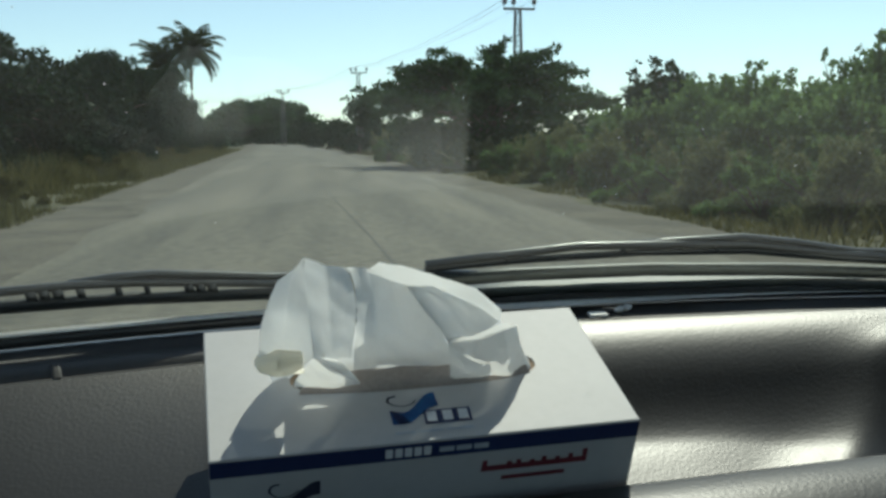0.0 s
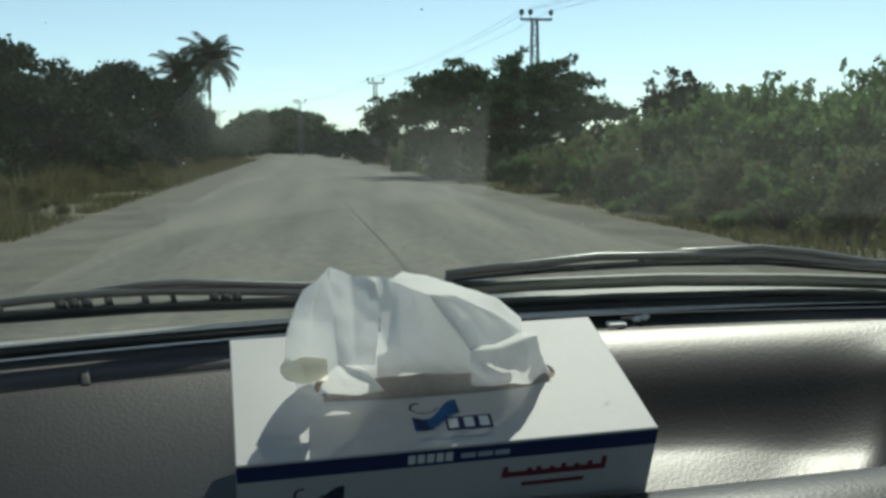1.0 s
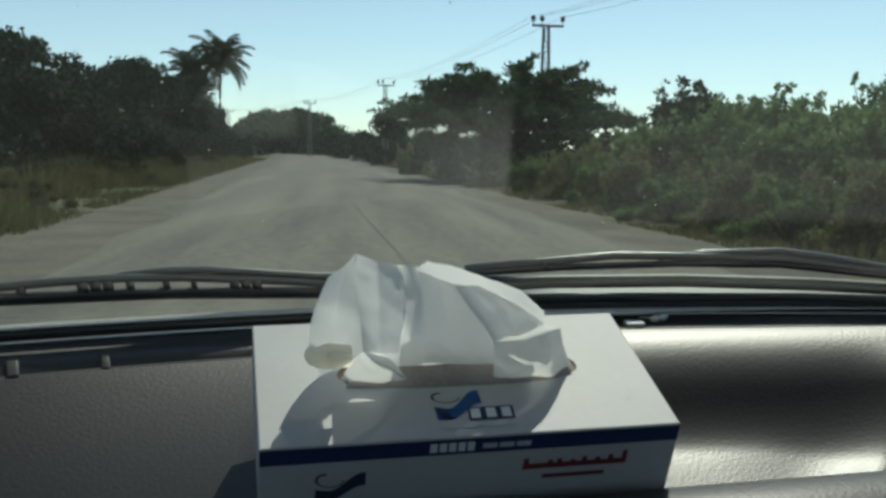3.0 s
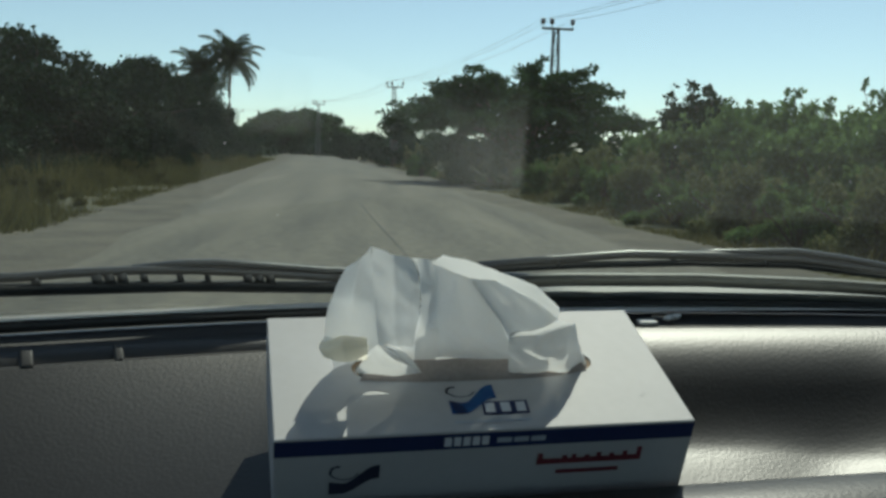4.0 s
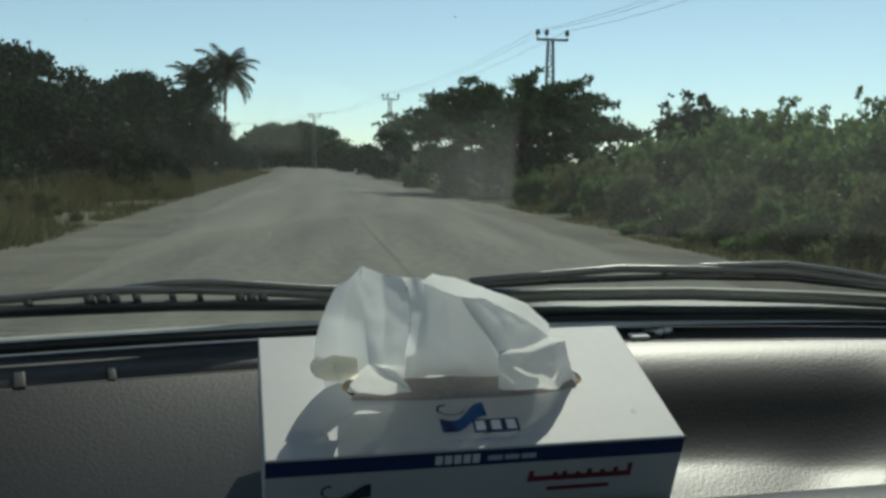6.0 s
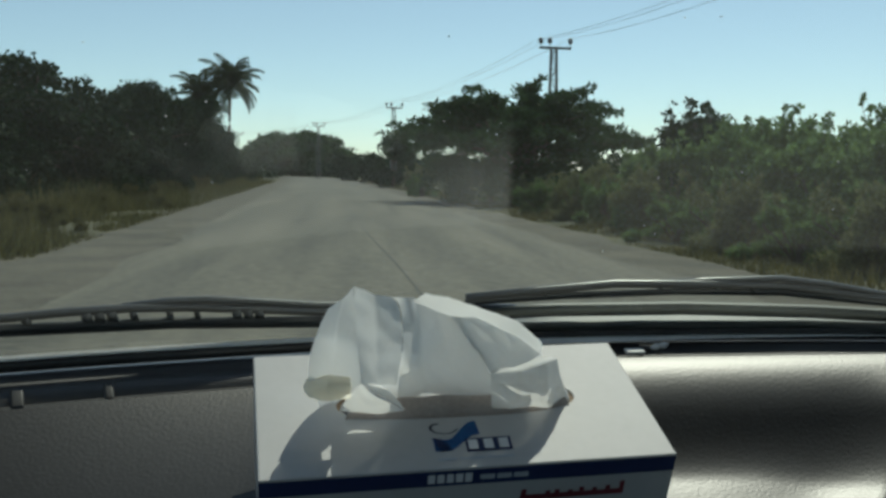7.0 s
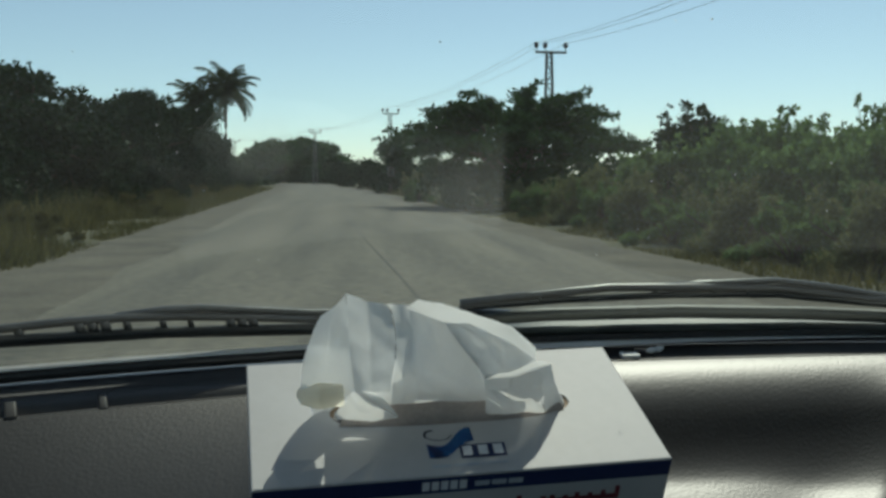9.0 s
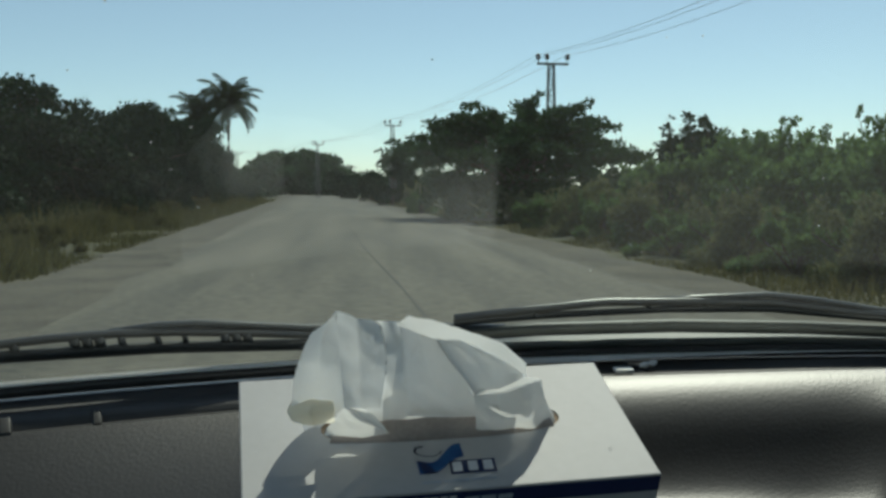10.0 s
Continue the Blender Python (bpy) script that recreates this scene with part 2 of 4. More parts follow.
for edges, amount in ((((0, 0.010, 0.115), (0, 0.122, 0.115), (2, 1.298, 1.330), (2, 1.410, 1.335)), 0.075),
                      (((0, -0.092, -0.084), (0, -0.044, -0.050), (2, 1.352, 1.360), (2, 1.405, 1.396)), 0.03),
                      (((0, 0.13, 0.24), (2, 1.287, 1.297), (2, 1.48, 1.36)), 0.028)):
    f = amount
    for e in edges:
        f = math_node("MULTIPLY", f, edge_between(*e))
    dust_and_veil = math_node("ADD", dust_and_veil, f)
g2 = nt.nodes.new("ShaderNodeMixShader")
nt.links.new(dust_and_veil, g2.inputs[0])
nt.links.new(g1.outputs[0], g2.inputs[1])
nt.links.new(film.outputs[0], g2.inputs[2])
nt.links.new(g2.outputs[0], nt.nodes["Material Output"].inputs[0])


# ---- building helpers ----
def part(name, bm, material, parent=None, label="", smooth=True):
    me = bpy.data.meshes.new(name)
    bm.to_mesh(me)
    bm.free()
    return part_mesh(name, me, material, parent, label, smooth)


def part_mesh(name, me, material, parent=None, label="", smooth=True):
    me.materials.append(material)
    if smooth:
        me.polygons.foreach_set("use_smooth", [True] * len(me.polygons))
    ob = new(name, me)
    ob.parent = parent
    if label:
        ob["label"] = label
    return ob


def from_arrays(name, verts, faces):
    me = bpy.data.meshes.new(name)
    verts, faces = np.asarray(verts, float), np.asarray(faces, int)
    k = faces.shape[1]
    me.vertices.add(len(verts))
    me.vertices.foreach_set("co", verts.ravel())
    me.loops.add(faces.size)
    me.loops.foreach_set("vertex_index", faces.ravel())
    me.polygons.add(len(faces))
    me.polygons.foreach_set("loop_start", np.arange(0, faces.size, k))
    me.update(calc_edges=True)
    return me


def grid_mesh(name, nu, nv, f):
    """A sheet of nu x nv points; f(i, j) gives each."""
    verts = [f(i, j) for j in range(nv) for i in range(nu)]
    faces = [(j * nu + i, j * nu + i + 1, (j + 1) * nu + i + 1, (j + 1) * nu + i) for j in range(nv - 1) for i in range(nu - 1)]
    return from_arrays(name, verts, faces)


def add_box(bm, size, m=Matrix(), bevel=0.0, segments=2):
    r = bmesh.ops.create_cube(bm, size=1.0, matrix=m @ Matrix.Diagonal((*size, 1)))
    if bevel:
        edges = list({e for v in r["verts"] for e in v.link_edges})
        bmesh.ops.bevel(bm, geom=edges, offset=bevel, segments=segments, affect="EDGES", profile=0.6)


def add_tube(bm, pts, radii, sides=8, flat=1.0):
    """A tapered tube along pts; flat squeezes it in z."""
    pts = [Vector(p) for p in pts]
    rings = []
    for i, p in enumerate(pts):
        d = (pts[min(i + 1, len(pts) - 1)] - pts[max(i - 1, 0)]).normalized()
        a = d.cross(Vector((0, 0, 1)))
        a = a.normalized() if a.length > 1e-4 else Vector((1, 0, 0))
        b = d.cross(a).normalized()
        r = radii[i] if isinstance(radii, (list, tuple)) else radii
        rings.append([bm.verts.new(p + a * r * math.cos(2 * math.pi * k / sides) + b * r * flat * math.sin(2 * math.pi * k / sides)) for k in range(sides)])
    for r0, r1 in zip(rings, rings[1:]):
        for k in range(sides):
            bm.faces.new((r0[k], r0[(k + 1) % sides], r1[(k + 1) % sides], r1[k]))
    bm.faces.new(rings[0][::-1])
    bm.faces.new(rings[-1])


def smooth01(x):
    x = min(1.0, max(0.0, x))
    return x * x * (3 - 2 * x)


def table(x, xs, ys):
    return float(np.interp(x, xs, ys))


# ---- ground and road ----
def road_x(y):
    """The joint along the middle of the road: straight, then a bend to the left far off."""
    return 1.15 - 0.057 * y - 0.005 * max(0.0, y - 150) ** 2


NG = [-3000, -1200, -500, -250, -120, -90, -70, -55, -42] + list(range(-34, 51, 2)) + [60, 75, 105, 140, 250, 500, 1200, 3000]
NY = [-2500, -800, -300, -230, -180, -140, -110, -85, -65, -50, -40, -30] + list(range(-20, 101, 2)) + [110, 125, 145, 170, 200, 240, 300, 400, 700, 1500, 4000]


def ground_z(x, y):
    d = abs(x - road_x(y)) - 5.2
    n = noise.noise(Vector((x * 0.21, y * 0.21, 0))) * 0.14 + noise.noise(Vector((x * 0.9, y * 0.9, 3))) * 0.04
    return -0.06 + smooth01(d / 5) * (0.10 + n) if abs(x) < 100 and -230 < y < 400 else -0.06


ground = tagged(part_mesh("ground", grid_mesh("ground", len(NG), len(NY), lambda i, j: (NG[i], NY[j], ground_z(NG[i], NY[j]))), M_SOIL),
                "dry soil with sparse green cover beside the road", "ground", kind="structure")


def strip(name, y0, y1, step, left, right, z, material, n=6, wander=0.0, seed=0.0, crown=0.0):
    rows = int((y1 - y0) / step) + 1

    def f(i, j):
        y = y0 + j * step
        a, b = road_x(y) + left, road_x(y) + right
        a += wander * noise.noise(Vector((y * 0.3, seed, 0)))
        b += wander * noise.noise(Vector((y * 0.3, seed + 9, 0)))
        u = i / (n - 1)
        return (a + (b - a) * u, y, z + crown * (1 - (2 * u - 1) ** 2))
    return part_mesh(name, grid_mesh(name, n, rows, f), material)


tagged(strip("shoulder", -240, 250, 1.25, -5.7, 4.9, -0.022, M_DUST, 8, 0.9, 1.0, 0.012), "pale dusty gravel along the edges of the road", "road shoulder", kind="structure")
road = tagged(strip("road", -240, 250, 1.25, -3.8, 3.6, 0.0, M_ASPHALT, 9, 0.35, 4.0, 0.03), "worn grey asphalt road with a dusty surface", "road", kind="structure")
part_mesh("seam", grid_mesh("seam", 2, 300, lambda i, j: (road_x(j * 0.8 - 10) + (i - 0.5) * (0.035 + 0.03 * noise.noise(Vector((j * 0.31, 2, 0)))) + 0.05 * noise.noise(Vector((j * 0.12, 0, 0))), j * 0.8 - 10, 0.0345)), M_SEAM, road, "dark lengthwise joint in the asphalt")
for k, (y0, x0, x1) in enumerate(((31.0, -1.0, 3.1), (52.0, -3.0, 2.2))):
    part_mesh("crack", grid_mesh("crack", 40, 2, lambda i, j: (x0 + (x1 - x0) * i / 39 + road_x(y0), y0 + (-1.5, 1.0)[k] * i / 39 + 0.6 * noise.noise(Vector((i * 0.19, k, 0))) + (j - 0.5) * (0.05 + 0.04 * noise.noise(Vector((i * 0.4, k, 5)))),
              0.006 + 0.03 * (1 - ((x0 + (x1 - x0) * i / 39) / 3.65) ** 2))), M_SEAM, road, "dark crack across the asphalt")


# ---- plants ----
def leaf_cloud(name, clumps, count, size, seed, up=0.35, shell=0.55, long=1.6):
    """Leaves as small folded blades, scattered in clumps (x, y, z, radius, flatness)."""
    g = np.random.default_rng(seed)
    c = np.array(clumps, float)
    wgt = c[:, 3] ** 2 / (c[:, 3] ** 2).sum()
    pick = g.choice(len(c), count, p=wgt)
    d = g.normal(size=(count, 3))
    d /= np.linalg.norm(d, axis=1)[:, None]
    r = (shell + (1 - shell) * g.random(count)) * (1 + 0.18 * g.normal(size=count))
    off = d * (r * c[pick, 3])[:, None]
    off[:, 2] *= c[pick, 4]
    p = c[pick, :3] + off
    p[:, 2] = np.maximum(p[:, 2], 0.03)
    a = g.normal(size=(count, 3)) + d * 0.6
    a[:, 2] += up
    a /= np.linalg.norm(a, axis=1)[:, None]
    b = np.cross(a, g.normal(size=(count, 3)))
    b /= np.linalg.norm(b, axis=1)[:, None]
    s = size * (0.6 + 0.8 * g.random(count))[:, None]
    n = np.cross(a, b)
    v = np.stack([p, p + a * s * long * 0.5 + b * s * 0.5 + n * s * 0.12, p + a * s * long, p + a * s * long * 0.5 - b * s * 0.5 + n * s * 0.12], 1).reshape(-1, 3)
    return from_arrays(name, v, np.arange(count * 4).reshape(-1, 4))


def limb(bm, a, b, r0, r1, seed, bend=0.12, n=5, sides=6):
    rr = random.Random(seed)
    a, b = Vector(a), Vector(b)
    l = (b - a).length
    pts, rad = [], []
    for i in range(n):
        u = i / (n - 1)
        k = math.sin(u * math.pi) * bend * l
        pts.append(a.lerp(b, u) + Vector((rr.uniform(-1, 1), rr.uniform(-1, 1), rr.uniform(-0.3, 0.8))) * k)
        rad.append(r0 + (r1 - r0) * u)
    add_tube(bm, pts, rad, sides)


def broad_tree(seed, h, w, leaf, count, material, low=0.08, label="", lumps=34):
    """A dense roadside tree: trunk, limbs, and a lumpy crown that hangs low."""
    rr = random.Random(seed)
    ob = new("tree")
    bm = bmesh.new()
    top = Vector((rr.uniform(-0.1, 0.1) * w, rr.uniform(-0.1, 0.1) * w, h * 0.5))
    limb(bm, (0, 0, -0.1), top, 0.035 * h, 0.02 * h, seed, 0.06, 6, 8)
    clumps = []
    for i in range(lumps):
        ang, u = rr.uniform(0, 2 * math.pi), rr.random()
        z = h * (low + (0.88 - low) * u)
        reach = w * 0.5 * (0.55 + 0.45 * math.sin(math.pi * min(1, 0.25 + 0.75 * u))) * rr.uniform(0.35, 1.0) * (1.0 - 0.45 * max(0, u - 0.6) / 0.4)
        r = h * rr.uniform(0.09, 0.17)
        p = (math.cos(ang) * reach, math.sin(ang) * reach, z)
        clumps.append((*p, r, rr.uniform(0.6, 0.95)))
        if i % 2 == 0:
            limb(bm, top * rr.uniform(0.45, 1.0), p, 0.014 * h, 0.004 * h, seed + i, 0.14)
    for i in range(14):
        ang = rr.uniform(0, 2 * math.pi)
        reach = w * rr.uniform(0.03, 0.34)
        clumps.append((math.cos(ang) * reach, math.sin(ang) * reach, h * (rr.uniform(0.88, 1.0) - 0.5 * reach / w), h * rr.uniform(0.035, 0.075), 0.8))
    part("trunk", bm, M_BARK, ob)
    part_mesh("crown", leaf_cloud("crown", clumps, count, leaf, seed), material, ob, smooth=False)
    return tagged(ob, label, "tree")


def bush(seed, h, w, leaf, count, material, label, shoots=8, category="bush"):
    """A shrub that is leafy down to the ground, with shoots that stick out on top."""
    rr = random.Random(seed)
    ob = new("bush")
    bm = bmesh.new()
    clumps = []
    for i in range(20):
        ang, u = rr.uniform(0, 2 * math.pi), rr.random()
        reach = w * 0.5 * math.sqrt(rr.random()) * (1 - 0.35 * u)
        r = h * rr.uniform(0.12, 0.22)
        p = (math.cos(ang) * reach, math.sin(ang) * reach, max(r * 0.6, h * 0.86 * u))
        clumps.append((*p, r, 0.85))
        limb(bm, (0, 0, -0.05), p, 0.012 * h, 0.004 * h, seed + i, 0.1, 4, 5)
    for i in range(shoots):
        ang = rr.uniform(0, 2 * math.pi)
        reach = w * 0.42 * rr.random()
        base = Vector((math.cos(ang) * reach, math.sin(ang) * reach, h * 0.6))
        tip = base + Vector((rr.uniform(-0.16, 0.16) * h, rr.uniform(-0.16, 0.16) * h, h * rr.uniform(0.32, 0.55)))
        limb(bm, (0, 0, 0), base, 0.010 * h, 0.008 * h, seed + 80 + i, 0.05, 4, 5)
        limb(bm, base, tip, 0.008 * h, 0.002 * h, seed + 50 + i, 0.06, 4, 5)
        for k in range(4):
            clumps.append((*(base.lerp(tip, 0.35 + 0.2 * k) + Vector((rr.uniform(-0.05, 0.05) * h, rr.uniform(-0.05, 0.05) * h, 0))), h * rr.uniform(0.02, 0.06) * (1.15 - 0.15 * k), 0.8))
    part("stems", bm, M_BARK, ob)
    part_mesh("foliage", leaf_cloud("foliage", clumps, count, leaf, seed), material, ob, smooth=False)
    return tagged(ob, label, category)


def acacia(seed, h, w, label, leaves=16000, leaf=0.10):
    """A thorn tree: short forked trunk, arching boughs that end in feathery level sprays, dense shade below."""
    rr = random.Random(seed)
    ob = new("acacia_tree")
    bm = bmesh.new()
    fork = Vector((0, 0, h * 0.22))
    limb(bm, (0, 0, -0.1), fork, 0.04 * h, 0.03 * h, seed, 0.05, 5, 8)
    clumps = []
    for i in range(64):
        ang = i * 2.4 + rr.uniform(-0.3, 0.3)
        u = 0.15 + 0.85 * math.sqrt((i + 0.5) / 64)
        reach = w * 0.5 * u
        out = Vector((math.cos(ang), math.sin(ang), 0))
        tip = out * reach + Vector((0, 0, h * (0.92 - 0.50 * u ** 2.6 + rr.uniform(-0.13, 0.05))))
        mid = fork.lerp(tip, 0.6) + Vector((0, 0, h * 0.13))
        end = tip + out * w * rr.uniform(0.04, 0.11) + Vector((0, 0, h * rr.uniform(-0.04, 0.07)))
        limb(bm, fork, mid, 0.013 * h, 0.007 * h, seed + i, 0.07)
        limb(bm, mid, tip, 0.007 * h, 0.003 * h, seed + 99 + i, 0.08)
        limb(bm, tip, end, 0.003 * h, 0.001 * h, seed + 199 + i, 0.1, 4, 4)
        for k in range(6):
            q = mid.lerp(tip, 0.15 + 0.17 * k) + Vector((rr.uniform(-0.04, 0.04) * w, rr.uniform(-0.04, 0.04) * w, h * rr.uniform(-0.02, 0.05)))
            clumps.append((*q, h * rr.uniform(0.05, 0.105), 0.42))
        for k in range(5):
            clumps.append((*tip.lerp(end, 0.1 + 0.22 * k), h * rr.uniform(0.02, 0.045), 0.5))
    for i in range(46):
        ang, reach = rr.uniform(0, 2 * math.pi), w * 0.42 * math.sqrt(rr.random())
        clumps.append((math.cos(ang) * reach, math.sin(ang) * reach, h * rr.uniform(0.06, 0.62) * (1 - 0.5 * (reach / (0.5 * w)) ** 2), h * rr.uniform(0.10, 0.16), 0.8))
    part("trunk", bm, M_BARK, ob)
    part_mesh("crown", leaf_cloud("crown", clumps, leaves, leaf, seed, shell=0.3, long=2.2), M_LEAF_FINE, ob, smooth=False)
    return tagged(ob, label, "tree")


def palm(seed, h, reach, fronds, label):
    """A palm: slender ringed trunk, arching fronds with hanging leaflets, a skirt of older ones."""
    rr = random.Random(seed)
    ob = new("palm_tree")
    bm = bmesh.new()
    pts = [(0.05 * math.sin(i * 0.5), 0, -0.1 + (h + 0.1) * i / 16) for i in range(17)]
    add_tube(bm, pts, [0.17 - 0.05 * i / 16 + (0.012 if i % 2 else 0) for i in range(17)], 10)
    part("trunk", bm, M_BARK, ob, "slender grey palm trunk")
    head = Vector(pts[-1])
    for i in range(fronds):
        ang = 2 * math.pi * (i * 0.382) + rr.uniform(-0.2, 0.2)
        rise = 1.45 - 2.1 * (i / fronds) + rr.uniform(-0.1, 0.1)
        length = reach * rr.uniform(0.85, 1.1)
        out = Vector((math.cos(ang), math.sin(ang), 0))
        side = Vector((-math.sin(ang), math.cos(ang), 0))
        bm = bmesh.new()
        spine = []
        for k in range(13):
            u = k / 12
            bendy = rise - 1.25 * u * u
            prev = spine[-1] if spine else head
            spine.append(prev + (out * math.cos(bendy) + Vector((0, 0, math.sin(bendy)))) * length / 12 if k else head)
        add_tube(bm, spine, [0.035 - 0.03 * k / 12 for k in range(13)], 5)
        for k in range(1, 13):
            for half in (0, 0.33, 0.66):
                q = spine[k - 1].lerp(spine[k], 0.5 + half)
                ll = reach * 0.29 * math.sin(math.pi * min(1.0, 0.18 + 0.72 * (k + half) / 13)) * rr.uniform(0.8, 1.1)
                fwd = (spine[k] - spine[k - 1]).normalized()
                for s in (-1, 1):
                    d = (side * s * 0.75 + fwd * 0.55 + Vector((0, 0, -0.38 - 0.3 * rr.random()))).normalized()
                    e = q + d * ll
                    wv = fwd * 0.055 * (h / 9)
                    m1 = q.lerp(e, 0.5) + Vector((0, 0, 0.03))
                    vs = [bm.verts.new(x) for x in (q - wv * 0.5, q + wv * 0.5, m1 + wv, e, m1 - wv)]
                    bm.faces.new(vs)
        part("frond", bm, M_LEAF_PALM, ob, smooth=False)
    return tagged(ob, label, "palm")


def place(ob, x, y, turn=0.0, s=1.0, sz=None):
    """Sets a thing on the ground at x, y."""
    ob.matrix_basis = Matrix.Translation((x, y, ground_z(x, y))) @ Matrix.Rotation(radians(turn), 4, "Z") @ Matrix.Diagonal((s, s, sz or s, 1))
    return ob


def spread(kinds, spots, group):
    """Copies of the kinds at (x, y, width scale, height scale); the first of each kind takes the first spots."""
    used, rr = set(), random.Random(len(spots))
    for i, (x, y, s, sz) in enumerate(spots):
        base = kinds[i % len(kinds)]
        m = Matrix.Translation((x, y, ground_z(x, y))) @ Matrix.Rotation(rr.uniform(0, 6.28), 4, "Z") @ Matrix.Diagonal((s, s, sz, 1))
        if base.name in used:
            copy_thing(base, m)
        else:
            used.add(base.name)
            base.matrix_basis = m
            base["group"] = group


# left side: dark dense trees behind a grassy verge
T_LABEL = "dark green broad-leaved tree, dense down to the verge"
left_kinds = [broad_tree(11, 5.0, 5.6, 0.11, 17000, M_LEAF_DARK, label=T_LABEL), broad_tree(12, 5.0, 5.0, 0.11, 17000, M_LEAF_DARK, label=T_LABEL),
              broad_tree(13, 5.0, 6.2, 0.12, 17000, M_LEAF_DARK, label=T_LABEL)]
left_spots = [(-11.2, 28, 0.9, 0.80), (-12.6, 38, 1.12, 1.14), (-13.0, 46, 0.98, 1.02), (-13.2, 53, 1.0, 1.30), (-14.0, 60, 0.95, 1.18), (-13.8, 67, 1.0, 1.32), (-13.8, 75, 1.0, 1.25), (-13.9, 83, 0.95, 1.32),
              (-14.4, 92, 0.95, 1.02), (-15.2, 102, 1.0, 0.92), (-17.5, 40, 1.0, 1.0), (-19.0, 52, 1.1, 1.1), (-17.5, 30, 0.9, 0.85), (-17.4, 114, 1.0, 0.85), (-11.5, 17, 0.85, 0.8), (-11.0, 6, 1.0, 0.85), (-10.0, -6, 1.0, 0.9), (-9.0, -18, 1.1, 0.9), (-8.5, -32, 1.1, 1.0)]
spread(left_kinds, left_spots, "trees on the grassy side of the road")
under = [bush(25, 2.2, 4.0, 0.09, 9000, M_LEAF_DARK, "dark leafy undergrowth below the trees", 3), bush(26, 2.2, 3.6, 0.09, 9000, M_LEAF_DARK, "dark leafy undergrowth below the trees", 2)]
spread(under, [(-10.8, 25, 0.9, 0.7), (-11.4, 31, 1.0, 0.9), (-11.0, 35, 1.0, 0.9), (-11.2, 41, 1.1, 1.0), (-11.3, 47, 1.1, 1.0), (-11.6, 53, 1.1, 1.1), (-11.9, 60, 1.1, 1.1), (-12.0, 67, 1.1, 1.1), (-12.3, 75, 1.1, 1.1),
               (-12.6, 83, 1.1, 1.0), (-12.6, 91, 1.1, 1.0), (-13.0, 100, 1.1, 1.1), (-14.0, 110, 1.1, 1.0), (-15.0, 122, 1.2, 1.0), (-16.5, 36, 1.2, 1.1), (-15.5, 57, 1.2, 1.1), (-16.0, 72, 1.2, 1.2), (-16.5, 88, 1.2, 1.2)], "undergrowth below the trees")

# right side: lighter bushes close to the road, low weeds in front of them
B_LABEL = "leafy green roadside bush with upright shoots"
hedge_kinds = [bush(21, 2.0, 3.0, 0.07, 13000, M_LEAF_BUSH, B_LABEL), bush(22, 2.0, 2.7, 0.065, 13000, M_LEAF_BUSH, B_LABEL, 12), bush(23, 2.0, 3.2, 0.075, 13000, M_LEAF_BUSH, B_LABEL, 5)]
hedge_spots = [(8.5, 15.5, 0.95, 1.0), (8.6, 20.2, 1.0, 1.22), (8.5, 18.0, 1.0, 1.02), (8.5, 22.4, 1.0, 1.20), (10.6, 18.6, 1.1, 1.15), (7.3, 23.4, 0.9, 0.95), (10.8, 23.5, 1.1, 1.2), (9.2, 13.0, 1.0, 0.95),
               (10.4, 28.5, 1.1, 1.25), (12.6, 27.0, 1.2, 1.35), (13.4, 22.0, 1.2, 1.3), (8.4, 10.0, 1.0, 0.9), (8.6, 6.0, 1.0, 0.95), (8.5, 1.5, 1.0, 0.95), (8.9, -4.0, 1.1, 1.0), (9.3, -11.0, 1.1, 1.0), (9.8, -19.0, 1.2, 1.1), (10.4, -28.0, 1.2, 1.1)]
spread(hedge_kinds, hedge_spots, "bushes along the road")
low_kinds = [bush(27, 1.3, 2.2, 0.05, 9000, M_LEAF_BUSH, "low green weeds at the edge of the road", 9), bush(28, 1.3, 2.4, 0.045, 9000, M_LEAF_WEED, "low olive weeds at the edge of the road", 12)]
low_spots = [(5.7, 32.5, 0.9, 0.80), (6.0, 28.3, 1.0, 1.00), (6.2, 25.6, 1.0, 1.10), (6.5, 22.4, 1.0, 1.05), (6.2, 19.5, 0.9, 0.85), (6.6, 17.2, 0.9, 0.92), (6.8, 15.2, 0.9, 0.90), (7.2, 13.4, 0.9, 0.92), (7.6, 26.0, 1.1, 1.25), (7.2, 29.5, 1.1, 1.15), (6.6, 35.0, 1.0, 0.95), (5.9, 37.5, 1.0, 0.85), (5.6, 45.5, 1.0, 0.9), (4.4, 49.0, 1.0, 0.85), (2.8, 53.0, 1.0, 1.15), (3.0, 58.0, 1.1, 1.2), (7.4, 11.2, 0.9, 0.85), (7.6, 8.6, 0.9, 0.85)]
spread(low_kinds, low_spots, "low weeds along the road")
tuft = bush(33, 2.9, 3.0, 0.10, 12000, M_LEAF_DARK, "dark tufted shrub rising above the bushes", 5)
place(tuft, 9.0, 26.0, 40)
far_kinds = [broad_tree(31, 5.0, 6.5, 0.32, 2600, M_LEAF_DARK, label="distant dark green tree beyond the bushes", lumps=16), broad_tree(32, 5.0, 6.0, 0.32, 2600, M_LEAF_DARK, label="distant dark green tree beyond the bushes")]
